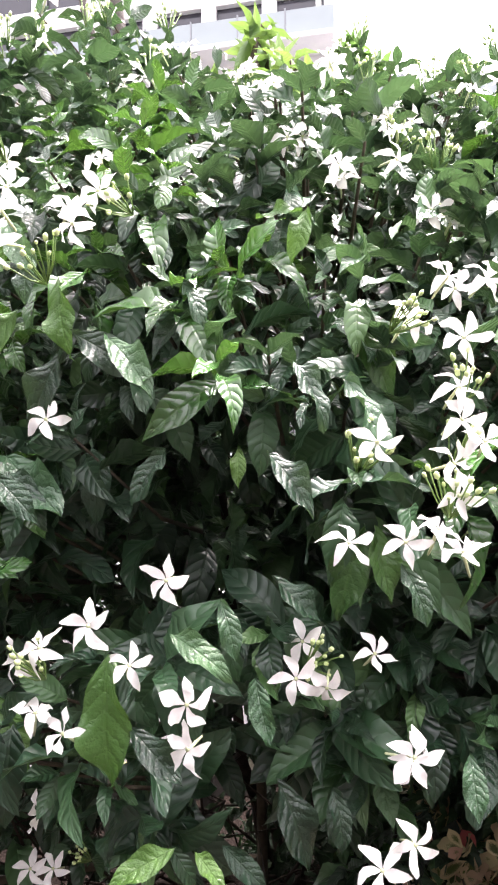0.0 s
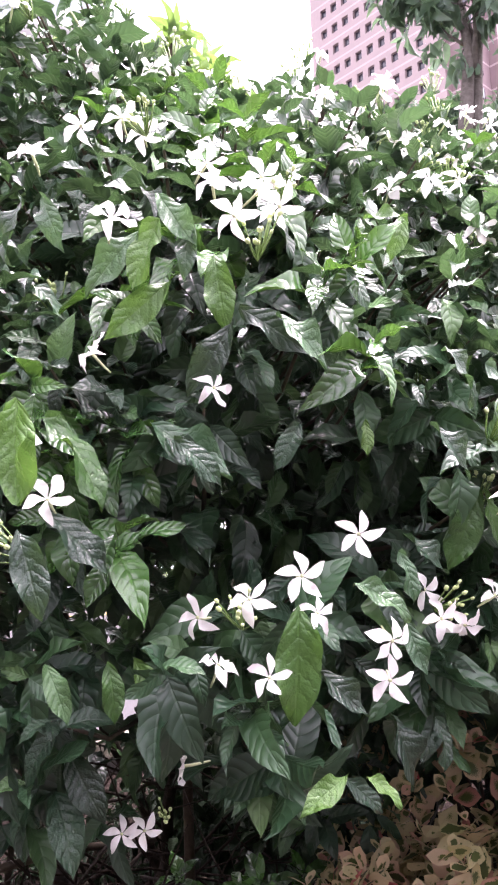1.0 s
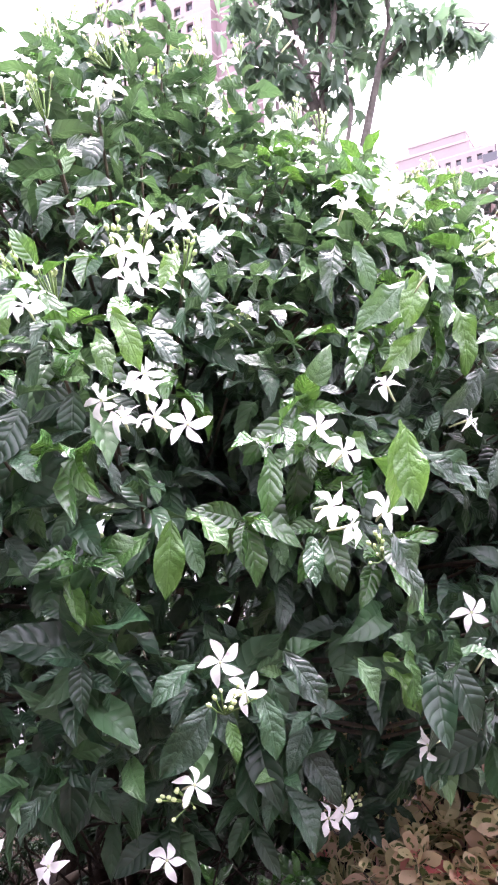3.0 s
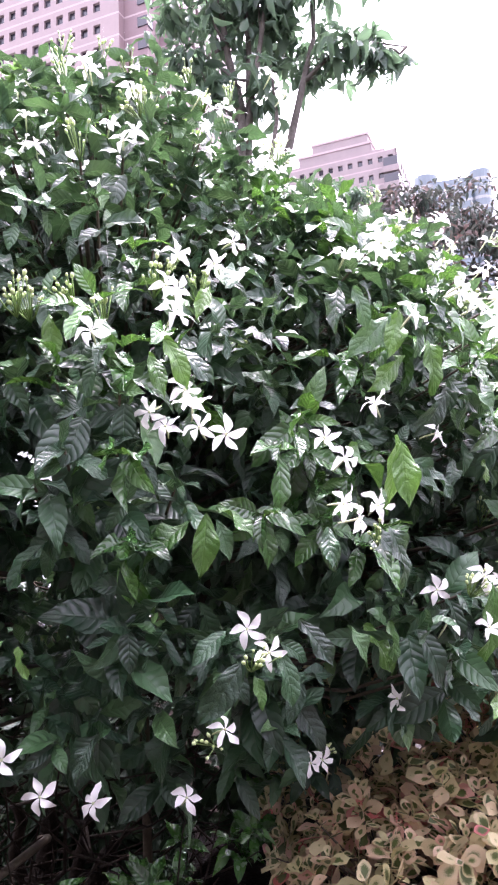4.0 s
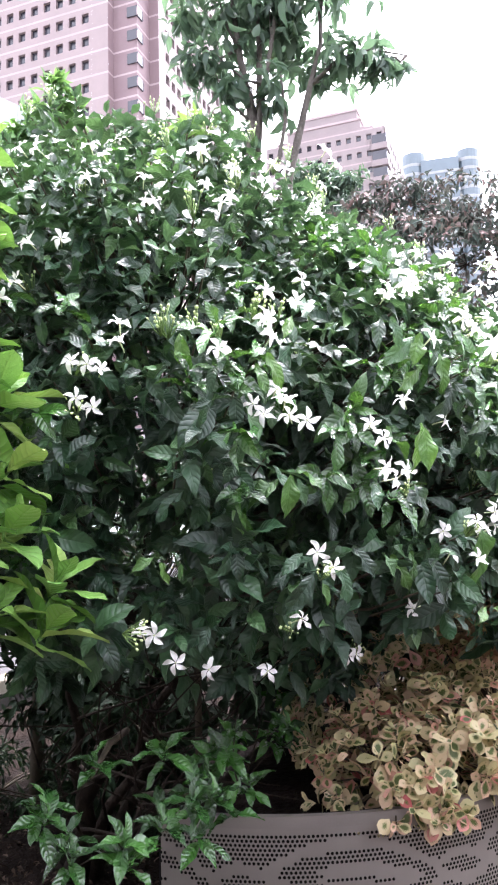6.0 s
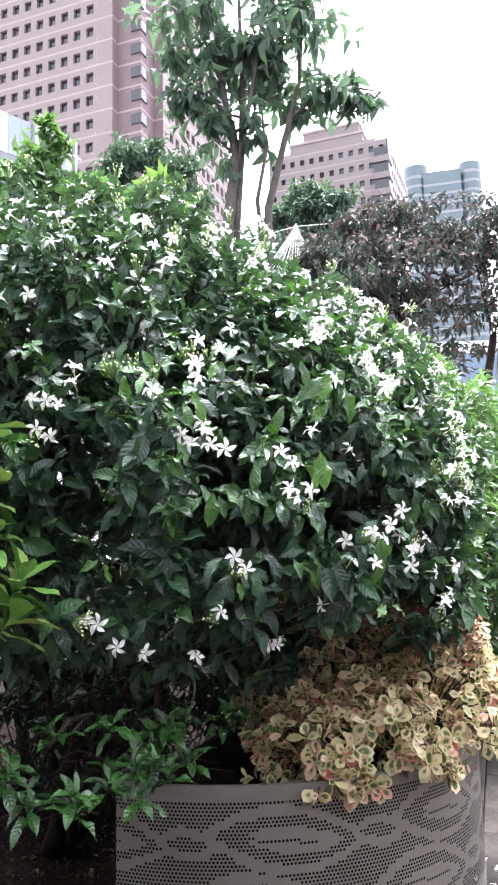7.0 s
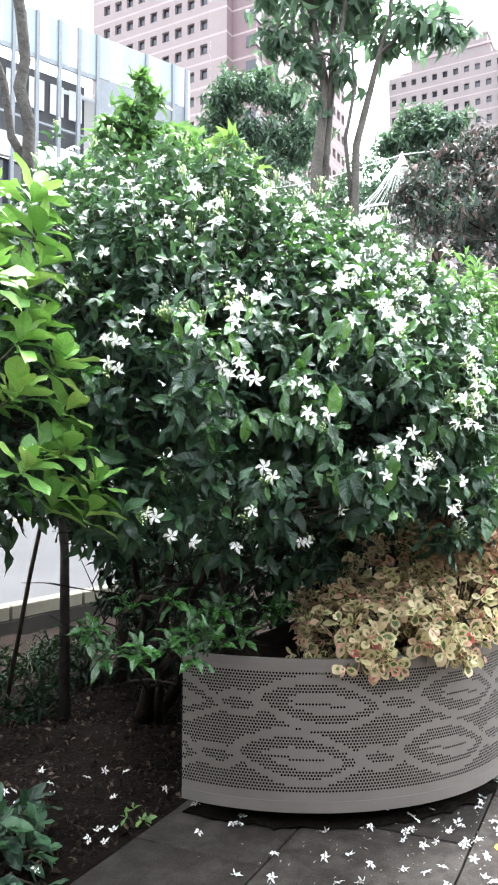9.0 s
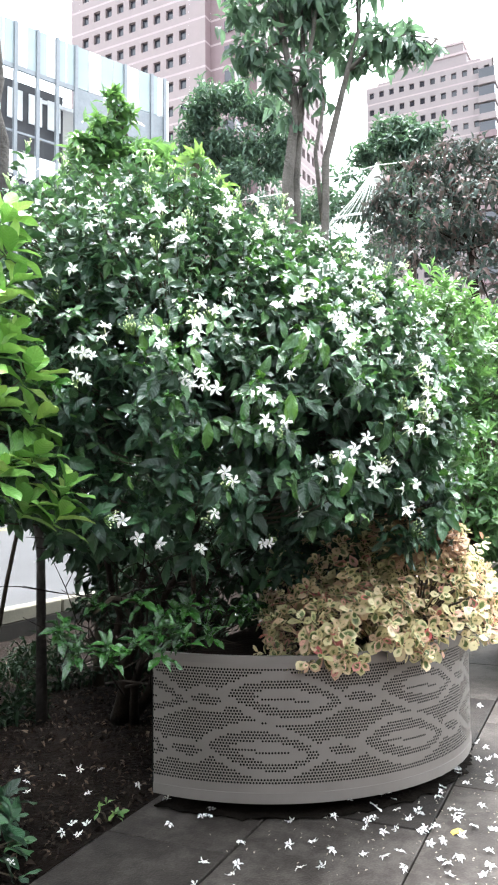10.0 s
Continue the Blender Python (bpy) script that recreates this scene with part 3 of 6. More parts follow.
planter = thing("planter", "large half-round grey metal planter with punched wave pattern", "planter", at=(0, 0, 0))
part("perforated_wall", arc_wall("perforated_wall", PR, P_LOW, P_TOP, M_PERFORATED), planter, "grey sheet metal punched with small holes")
part("rim", arc_wall("rim", PR + 0.003, P_TOP - 0.030, P_TOP, M_METAL, 0.022), planter, "plain folded metal rim")
part("base_band", arc_wall("base_band", PR + 0.003, P_LOW - 0.004, P_LOW + 0.036, M_METAL, 0.02), planter, "plain metal base band")
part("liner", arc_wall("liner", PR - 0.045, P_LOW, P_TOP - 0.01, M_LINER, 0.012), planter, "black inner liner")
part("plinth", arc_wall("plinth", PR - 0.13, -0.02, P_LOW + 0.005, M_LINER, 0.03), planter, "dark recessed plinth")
c0, c1 = arc(PR, 0, 1)
mid, span = (c0 + c1) / 2, (c1 - c0).length
turn = Matrix.Rotation(math.atan2((c1 - c0).y, (c1 - c0).x), 4, "Z")
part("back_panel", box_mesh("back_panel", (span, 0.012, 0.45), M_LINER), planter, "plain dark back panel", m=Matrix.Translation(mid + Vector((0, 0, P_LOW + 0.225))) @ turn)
# damp soil ring, near black to supply the planter's shadow gap too
spill_v, spill_f = [], []
for i in range(121):
    a = A0 + (A1 - A0) * i / 120
    d = Vector((math.cos(a), math.sin(a), 0))
    w = -0.005 + 0.035 * noise.noise(Vector((i * 0.31, 2, 0))) + 0.05 * noise.noise(Vector((i * 1.3, 5, 0)))
    spill_v += [PC + d * (PR - 0.2) + Vector((0, 0, 0.006)), PC + d * (PR + w * 0.5) + Vector((0, 0, 0.010)), PC + d * (PR + w) + Vector((0, 0, 0.003))]
    if i:
        b = 3 * (i - 1)
        spill_f += [(b, b + 1, b + 4, b + 3), (b + 1, b + 2, b + 5, b + 4)]
tagged(new("soil_spill", mesh_of("soil_spill", spill_v, spill_f, M_WET_SOIL, smooth=True)), "damp soil under the planter, also coloured as its shadow gap", "soil", kind="stuff")
fill = arc(PR - 0.06, 0.555, 40)
rng = np.random.default_rng(5)
fv = [PC + Vector((0.1, 0.05, 0.58))] + [p + Vector((0, 0, rng.uniform(-0.01, 0.02))) for p in fill]
part("planting_soil", mesh_of("planting_soil", fv, [(0, i, i + 1) for i in range(1, len(fill))] + [(0, len(fill), 1)], M_SOIL, smooth=True), planter, "dark planting soil")

# ---- flowering bush ----
CX, CY = 0.15, 2.2
HEART = np.array([CX, CY, 1.45])
# how far the crown reaches from its heart, by bearing (every 24 degrees from 150) and by height angle
CROWN_EL = np.radians([-25, 0, 22, 42, 62, 90])
CROWN_REACH = np.array([
    [1.40, 1.44, 1.46, 1.46, 1.34, 1.17], [1.44, 1.50, 1.53, 1.52, 1.38, 1.17], [1.44, 1.52, 1.55, 1.54, 1.40, 1.17],
    [1.37, 1.46, 1.49, 1.38, 1.26, 1.17], [1.29, 1.42, 1.45, 1.33, 1.17, 1.15], [1.31, 1.39, 1.36, 1.18, 1.13, 1.15],
    [1.32, 1.33, 1.30, 1.24, 1.17, 1.15], [1.30, 1.28, 1.26, 1.24, 1.20, 1.17], [1.27, 1.25, 1.23, 1.21, 1.19, 1.17],
    [1.23, 1.21, 1.20, 1.19, 1.18, 1.17], [1.20, 1.20, 1.20, 1.19, 1.18, 1.17]])


def reach(az, el):
    """The crown's reach in a direction; az in radians from 0 to 2 pi."""
    u = np.degrees(az)
    u = np.where(u < 150, u + 360, u)
    u = np.where(u > 390, 10 - 10 * (u - 390) / 120, (u - 150) / 24)
    v = np.interp(el, CROWN_EL, np.arange(6))
    i, j = np.clip(u.astype(int), 0, 9), np.clip(v.astype(int), 0, 4)
    f, g = u - i, v - j
    t = CROWN_REACH
    return (t[i, j] * (1 - f) + t[i + 1, j] * f) * (1 - g) + (t[i, j + 1] * (1 - f) + t[i + 1, j + 1] * f) * g


def heading(az, el):
    return np.stack([np.cos(az) * np.cos(el), np.sin(az) * np.cos(el), np.sin(el)], -1)


def lumps(d):
    return np.array([0.11 * noise.noise(Vector(p) * 3.1) + 0.09 * noise.noise(Vector(p) * 8.3 + Vector((7, 1, 3))) for p in d])


def outside(p):
    """How far a place lies outside the crown's form."""
    d = np.asarray(p) - HEART
    far_ = np.linalg.norm(d)
    return far_ - float(reach(np.array([math.atan2(d[1], d[0]) % (2 * math.pi)]), np.array([math.asin(d[2] / far_)]))[0])


def crown_points(n, rng, az0=150, az1=395, lo=-20, hi=90):
    """Places on the crown's lumpy outer form with their outward directions."""
    az = np.radians(rng.uniform(az0, az1, n)) % (2 * math.pi)
    el = np.arcsin(rng.uniform(math.sin(radians(lo)), math.sin(radians(hi)), n))
    e = 0.03
    at = lambda a, b: heading(a, b) * reach(a % (2 * math.pi), b)[:, None]
    nrm = unit(np.cross(at(az + e, el) - at(az - e, el), at(az, el + e) - at(az, el - e)))
    d = heading(az, el)
    p = HEART + d * (reach(az, el) - 0.075 + lumps(d))[:, None]
    floor_ = np.interp(p[:, 0], [-1.2, -0.75, -0.3, 0.1, 0.6, 1.2], [1.04, 1.09, 1.11, 1.04, 0.94, 0.94]) + 0.12 * np.array([noise.noise(Vector((q[0] * 2.2, q[1] * 2.2, 4.0))) for q in p])
    ok = p[:, 2] > floor_
    return p[ok], nrm[ok]


rng = np.random.default_rng(11)
JASMINE = leaf_shapes(8, 4, 12, widest=0.50, tip=0.85, fold=0.22, bend=0.38, ripple=0.09, seed=4)
bush = thing("jasmine_bush", "large dark green bush with white pinwheel flowers, leaning over the planter", "bush", at=(0, 0, 0))

# stems
stems = [((0.14, 2.98, -0.02), (0.02, 2.72, 0.42), (0.18, 2.62, 0.95), (0.05, 2.3, 1.6), 0.046),
         ((0.20, 2.98, -0.02), (0.42, 2.75, 0.5), (0.5, 2.4, 1.1), (0.75, 2.0, 1.8), 0.034),
         ((0.22, 3.05, -0.02), (0.05, 2.9, 0.6), (-0.25, 2.5, 1.2), (-0.5, 1.9, 1.9), 0.026),
         ((0.16, 2.93, -0.02), (-0.02, 2.5, 0.5), (-0.05, 2.0, 1.0), (-0.05, 1.5, 1.55), 0.026)]
for a, b, c, d, r in stems:
    pts, rad = [], []
    for i in range(13):
        t = i / 12
        q = [Vector(v) for v in (a, b, c, d)]
        p = q[0] * (1 - t) ** 3 + q[1] * 3 * t * (1 - t) ** 2 + q[2] * 3 * t * t * (1 - t) + q[3] * t ** 3
        pts.append(p + Vector(rng.normal(0, 0.012, 3)))
        rad.append(r * (1.25 if i == 0 else 1) * (1 - 0.75 * t))
    part("stem", tube_mesh("stem", [pts], [rad], M_BARK, 8), bush, "dark crooked woody stem")


tips, axes = crown_points(3000, rng)
gaps = np.array([noise.noise(Vector(p) * 5.0) for p in tips])
thin = np.interp(tips[:, 2], [1.05, 1.6, 2.0], [-0.08, -0.10, -0.33])
HOLLOWS = [(-0.06, 0.89, 1.62, 0.10), (-0.09, 0.89, 1.48, 0.11), (-0.19, 0.90, 1.48, 0.09), (0.02, 0.87, 1.45, 0.08), (-0.25, 0.92, 1.47, 0.08), (-0.55, 1.04, 1.39, 0.09),
           (-0.11, 0.89, 1.56, 0.07), (-0.73, 1.20, 1.24, 0.11), (-0.84, 1.22, 1.45, 0.10), (-0.56, 1.04, 1.70, 0.09), (-0.23, 1.01, 1.14, 0.08), (-0.87, 1.29, 1.33, 0.10), (-0.65, 1.13, 1.88, 0.08), (-0.38, 0.99, 1.34, 0.08)]
open_ = gaps > thin
for hx, hy, hz, hr in HOLLOWS:
    open_ &= np.linalg.norm(tips - np.array([hx, hy, hz]), axis=1) > hr + 0.025 + rng.uniform(-0.03, 0.02, len(tips))
tips, axes = tips[open_], axes[open_]
back_p, back_a = crown_points(420, rng, 395, 510)
tips, axes = np.concatenate([tips, back_p]), np.concatenate([axes, back_a])
depth = rng.uniform(0, 1, len(tips)) ** 1.7 * 0.24
tips = tips - axes * depth[:, None]
# sprigs that stand up out of the crown's top
high, high_a = crown_points(130, rng, 185, 345, 28, 82)
high_n = len(high)
high = high + high_a * 0.01 + np.stack([np.zeros(high_n), np.zeros(high_n), rng.uniform(0.0, 0.10, high_n) * np.where(high[:, 0] > 0.0, 0.4, 1.0)], -1)
tips, axes = np.concatenate([tips, high]), np.concatenate([axes, unit(high_a * 0.25 + np.array([0, 0, 1.0]))])
depth = np.concatenate([depth, np.zeros(high_n)])
axes = unit(axes * 0.75 + np.array([0, 0, 0.42]) + rng.normal(0, 0.30, axes.shape))
front = (tips[:, 0] > -0.78) & (tips[:, 0] < 0.34) & (tips[:, 1] < 1.35) & (tips[:, 2] > 1.15) & (tips[:, 2] < 1.95) & (depth < 0.08)
pick = np.flatnonzero(front)[:34]
rest = np.setdiff1d(np.arange(len(tips)), pick)


def leaf_size(z):
    return np.interp(z, [1.0, 1.4, 1.7, 2.3], [0.089, 0.085, 0.073, 0.062])


def leaf_hang(z):
    return np.interp(z, [1.0, 1.4, 1.7, 2.0, 2.4], [0.55, 0.46, 0.28, 0.18, 0.10])[:, None]


z_ = tips[rest][:, 2]
outer = shoots(tips[rest], axes[rest], rng, 4, leaf_size(z_) * 1.04, 0.222, leaf_hang(z_), spacing=0.026, splay=1.25, loose=0.55)
deep, dax = crown_points(1150, rng)
deep = deep - dax * rng.uniform(0.22, 0.75, len(deep))[:, None]
dax = unit(dax * 0.6 + np.array([0, 0, 0.4]) + rng.normal(0, 0.5, dax.shape))
inner_ = shoots(deep, dax, rng, 3, 0.10, 0.22, 0.5, splay=1.2)
part("foliage", leaf_cloud("foliage", JASMINE, *[np.concatenate(p) for p in zip(outer, inner_)], M_LEAF), bush, "glossy dark green corrugated leaves", "stuff")
fresh_p, fresh_a = crown_points(230, rng, 180, 360, -10, 35)
lush = np.array([noise.noise(Vector(p) * 3.3 + Vector((5, 2, 8))) for p in fresh_p]) > 0.0
fresh_p, fresh_a = fresh_p[lush], unit(fresh_a[lush] * 0.75 + np.array([0, 0, 0.35]) + rng.normal(0, 0.3, fresh_a[lush].shape))
fz = fresh_p[:, 2]
part("fresh_foliage", leaf_cloud("fresh_foliage", JASMINE, *shoots(fresh_p + fresh_a * 0.02, fresh_a, rng, 3, leaf_size(fz) * 1.05, 0.215, leaf_hang(fz), spacing=0.024, splay=1.15), M_LEAF_FRESH), bush, "brighter fresh green leaves at the tips of shoots", "stuff")

# leaves that hang nearest the path, one by one
forms, lf, luv = JASMINE
LEAF_MESHES = [mesh_of("leaf", f * np.array([0.222, 1, 1]), [tuple(map(int, q)) for q in lf], M_LEAF_ONE, uvs=luv, smooth=True) for f in forms]


def leaf_pose(base, way, up, length):
    y = Vector(way).normalized()
    x = y.cross(Vector(up))
    x = x.normalized() if x.length > 1e-4 else y.orthogonal().normalized()
    z = x.cross(y)
    m = Matrix((x, y, z)).transposed().to_4x4() @ Matrix.Diagonal((length, length, length, 1))
    return Matrix.Translation(base) @ m


spots, ways, ups, lens, _ = shoots(tips[pick], axes[pick], rng, 3, leaf_size(tips[pick][:, 2]), 0.2, leaf_hang(tips[pick][:, 2]), spacing=0.03, splay=1.2)
for i in range(len(spots)):
    part("leaf", LEAF_MESHES[i % len(LEAF_MESHES)], bush, m=leaf_pose(spots[i], ways[i], ups[i], lens[i]))

# single leaves by the places of their stalk and tip
OLD_LEAVES_LOW = [
    (-0.072, 0.853, 1.377, -0.013, 0.823, 1.348), (-0.023, 0.842, 1.408, -0.003, 0.823, 1.358), (0.026, 0.921, 1.429, 0.077, 0.903, 1.381),
    (0.023, 0.837, 1.547, 0.074, 0.808, 1.498), (0.144, 0.819, 1.44, 0.175, 0.8, 1.391), (-0.179, 0.883, 1.684, -0.098, 0.865, 1.635),
    (0.05, 0.835, 1.637, 0.091, 0.816, 1.578), (0.1, 0.835, 1.618, 0.152, 0.806, 1.549), (-0.112, 0.873, 1.288, -0.062, 0.853, 1.238),
    (0.028, 0.994, 1.21, 0.078, 0.972, 1.121), (0.088, 0.984, 1.202, 0.108, 0.963, 1.142), (0.208, 0.863, 1.263, 0.208, 0.832, 1.213),
    (-0.032, 1.003, 1.139, 0.017, 0.982, 1.1), (-0.257, 0.884, 1.534, -0.206, 0.856, 1.495), (0.008, 0.894, 1.33, 0.018, 0.874, 1.27),
]
OLD_LEAVES_MIDDLE = [
    (-0.088, 0.946, 1.566, -0.126, 0.917, 1.516), (-0.06, 0.853, 1.725, -0.03, 0.834, 1.686), (-0.387, 0.922, 1.463, -0.325, 0.885, 1.405),
    (-0.417, 0.842, 1.442, -0.396, 0.814, 1.363), (-0.281, 0.92, 1.782, -0.35, 0.931, 1.712), (-0.262, 0.91, 1.823, -0.23, 0.882, 1.753),
    (-0.139, 0.874, 1.674, -0.088, 0.825, 1.625), (-0.189, 0.883, 1.664, -0.238, 0.884, 1.584), (-0.354, 1.148, 1.196, -0.363, 1.13, 1.087),
    (-0.257, 0.924, 1.544, -0.206, 0.886, 1.495), (0.087, 0.984, 1.678, 0.179, 0.925, 1.599), (-0.268, 0.953, 1.564, -0.196, 0.886, 1.495),
    (-0.57, 1.02, 1.46, -0.569, 0.99, 1.41), (-0.559, 0.991, 1.271, -0.62, 1, 1.19), (-0.498, 0.942, 1.321, -0.467, 0.903, 1.262),
]
OLD_LEAVES_HIGH = [
    (-0.569, 1.011, 1.31, -0.63, 1.01, 1.28), (-0.518, 0.961, 1.281, -0.508, 0.932, 1.211), (-0.498, 0.88, 1.441, -0.518, 0.861, 1.391),
    (-0.385, 0.955, 1.304, -0.364, 0.917, 1.255), (-0.391, 0.899, 1.801, -0.38, 0.87, 1.742), (-0.411, 0.909, 1.801, -0.44, 0.9, 1.731),
    (-0.231, 0.901, 1.783, -0.24, 0.882, 1.723), (-0.61, 1.06, 1.71, -0.57, 1, 1.67), (-0.71, 1.14, 1.74, -0.72, 1.13, 1.67),
    (-0.76, 1.15, 1.44, -0.82, 1.18, 1.39), (-0.63, 1.33, 2.14, -0.65, 1.32, 2.07), (-0.69, 1.16, 1.17, -0.72, 1.16, 1.12),
]
YOUNG_LEAVES_LOW = [
    (-0.132, 0.862, 1.357, -0.142, 0.852, 1.228), (0.124, 0.908, 1.48, 0.087, 0.903, 1.381), (0.133, 0.908, 1.48, 0.145, 0.891, 1.401),
    (0.126, 0.964, 1.709, 0.178, 0.945, 1.63), (0.074, 0.952, 1.848, 0.056, 0.933, 1.787), (-0.072, 0.903, 1.169, -0.132, 0.872, 1.148),
    (-0.052, 0.893, 1.169, -0.022, 0.863, 1.149), (-0.008, 0.936, 1.567, -0.007, 0.918, 1.527), (0.015, 0.952, 1.837, 0.065, 0.922, 1.838),
    (-0.418, 0.821, 1.562, -0.417, 0.812, 1.462), (-0.388, 0.932, 1.563, -0.307, 0.884, 1.494), (-0.25, 0.922, 1.723, -0.319, 0.922, 1.653),
    (-0.2, 0.902, 1.753, -0.199, 0.883, 1.664), (-0.324, 0.927, 1.306, -0.313, 0.908, 1.246), (-0.418, 0.811, 1.552, -0.427, 0.802, 1.462),
]
YOUNG_LEAVES_HIGH = [
    (-0.59, 1.02, 1.47, -0.6, 1.01, 1.38), (-0.6, 1.04, 1.46, -0.68, 1.05, 1.42), (-0.57, 1.02, 1.48, -0.539, 0.97, 1.441),
    (-0.548, 0.981, 1.251, -0.548, 0.961, 1.211), (-0.284, 1.008, 1.296, -0.242, 0.961, 1.227), (-0.261, 0.91, 1.793, -0.3, 0.911, 1.713),
    (-0.7, 1.13, 1.7, -0.66, 1.08, 1.68), (-0.67, 1, 1.7, -0.65, 0.96, 1.64), (-0.57, 1.02, 1.8, -0.6, 1.01, 1.75),
    (-0.74, 1.18, 1.77, -0.75, 1.16, 1.69), (-0.68, 1.02, 1.68, -0.68, 0.98, 1.63), (-0.68, 1.09, 1.41, -0.69, 1.06, 1.35),
    (-0.77, 1.21, 1.3, -0.78, 1.19, 1.26), (-0.79, 1.21, 1.31, -0.84, 1.22, 1.29),
]
FLAT = leaf_shapes(12, 6, 6, widest=0.52, tip=1.0, fold=0.20, bend=0.28, ripple=0.12, seed=6)
HERO = {}
for tone, mat in (("old", M_LEAF_ONE), ("young", M_LEAF_YOUNG)):
    HERO[tone] = [mesh_of("leaf", f * np.array([0.195, 1, 1]), [tuple(map(int, q)) for q in FLAT[1]], mat, uvs=FLAT[2], smooth=True) for f in FLAT[0]]
rng = np.random.default_rng(13)
for tone, group in (("old", OLD_LEAVES_LOW + OLD_LEAVES_MIDDLE + OLD_LEAVES_HIGH), ("young", YOUNG_LEAVES_LOW + YOUNG_LEAVES_HIGH)):
    for i, (a, b, c, d, e, f) in enumerate(group):
        foot, tip = Vector((a, b, c)), Vector((d, e, f))
        out = Vector((foot.x - CX, foot.y - CY, 0)).normalized()
        up = out * 0.75 + Vector((0, 0, 0.55)) + Vector(rng.normal(0, 0.2, 3))
        part("leaf", HERO[tone][i % 6], bush, m=leaf_pose(foot, tip - foot, up, (tip - foot).length))

# twigs from inside the crown to the shoots
tw_p, tw_r = [], []
for t in tips[::2]:
    if t[2] < 1.2:
        continue
    inner = Vector((CX, CY + 0.2, t[2] - 0.25)).lerp(Vector(t), 0.62)
    tw_p.append([inner, inner.lerp(Vector(t), 0.5) - Vector((0, 0, 0.03)), Vector(t)])
    tw_r.append([0.005, 0.0035, 0.002])
part("twig_frame", tube_mesh("twig_frame", tw_p, tw_r, M_TWIG, 4), bush, "thin brown twigs", "stuff")


def petal_data(r, k, open_, size):
    """One wavy petal that leans to one side."""
    a = 2 * math.pi * k / 5 + r.normal(0, 0.06)
    ca, sa = math.cos(a), math.sin(a)
    ln, wd, dr = size * r.uniform(0.92, 1.12), size * r.uniform(0.37, 0.46), r.uniform(-0.35, 0.7) + (1 - open_) * -1.0
    roll = r.uniform(-0.5, 0.5)
    verts, faces = [], []
    for i in range(7):
        s = i / 6
        w = wd * (0.22 + 0.95 * math.sin(math.pi * (s * 0.96) ** 1.1)) * (1 if i < 6 else 0.2)
        skew = 0.66 * wd * s ** 2.6
        for j in (-1, 0, 1):
            x = 0.002 + ln * s
            y = j * w * 0.55 + skew * 1.6
            z = -dr * ln * s * s + 0.18 * w * (j * j) + w * j * (roll * s + 0.35 * math.sin(6.5 * s + 1.7 * k)) + 0.12 * ln * math.sin(math.pi * s)
            verts.append((x * ca - y * sa, x * sa + y * ca, z))
    for i in range(6):
        for j in range(2):
            q = i * 3 + j
            faces.append((q, q + 3, q + 4, q + 1))
    return verts, faces


def flower_tube():
    return tube_data([[(0, 0, 0.001), (0.0005, 0, -0.009), (0.002, 0, -0.020), (0.003, 0.001, -0.03)]], [[0.0020, 0.0017, 0.0015, 0.0011]], 6)


def flower_mesh(seed, open_=1.0, size=0.026, tube=True):
    """A five-petalled pinwheel flower on a slim tube, in one piece."""
    r = np.random.default_rng(seed)
    verts, faces, idx = [], [], []
    for k in range(5):
        pv, pf = petal_data(r, k, open_, size)
        b = len(verts)
        verts += pv
        faces += [tuple(b + i for i in f) for f in pf]
        idx += [0] * len(pf)
    tv, tf = flower_tube() if tube else ([], [])
    b = len(verts)
    verts += [tuple(v) for v in tv]
    faces += [tuple(b + i for i in f) for f in tf]
    idx += [1] * len(tf)
    return mesh_of("flower", verts, faces, [M_PETAL, M_TUBE], idx, smooth=True)


def flower_pieces(seed, open_, size):
    """The same flower as a tube and five petals."""
    r = np.random.default_rng(seed)
    tv, tf = flower_tube()
    tube = mesh_of("flower", [tuple(v) for v in tv], [tuple(f) for f in tf], M_TUBE, smooth=True)
    return tube, [mesh_of("petal", *petal_data(r, k, open_, size), M_PETAL, smooth=True) for k in range(5)]


FLOWERS = [flower_mesh(40 + k, 1.0, 0.0215 * (0.92 + 0.035 * k)) for k in range(5)]
LOOSE = [flower_pieces(40 + k, 1.0 - 0.06 * (k % 3), 0.0215 * (0.90 + 0.03 * k)) for k in range(7)]
FLOWERS_LOW = [
    (-0.253, 1.141, 1.067), (-0.282, 1.141, 1.067), (-0.528, 1.162, 1.062), (-0.67, 1.19, 1.08), (-0.74, 1.21, 1.1), (-0.8, 1.2, 1.16),
    (0.119, 0.832, 1.173), (-0.231, 0.992, 1.177), (-0.82, 1.22, 1.17), (0.149, 0.832, 1.194), (0.168, 0.822, 1.194), (-0.569, 1.021, 1.181),
    (0.159, 0.885, 1.253), (0.148, 0.813, 1.272), (-0.052, 0.823, 1.278), (-0.172, 0.851, 1.287), (-0.538, 0.961, 1.281), (-0.212, 0.899, 1.297),
    (-0.233, 0.909, 1.307), (0.078, 0.884, 1.321), (-0.052, 0.813, 1.318),
]
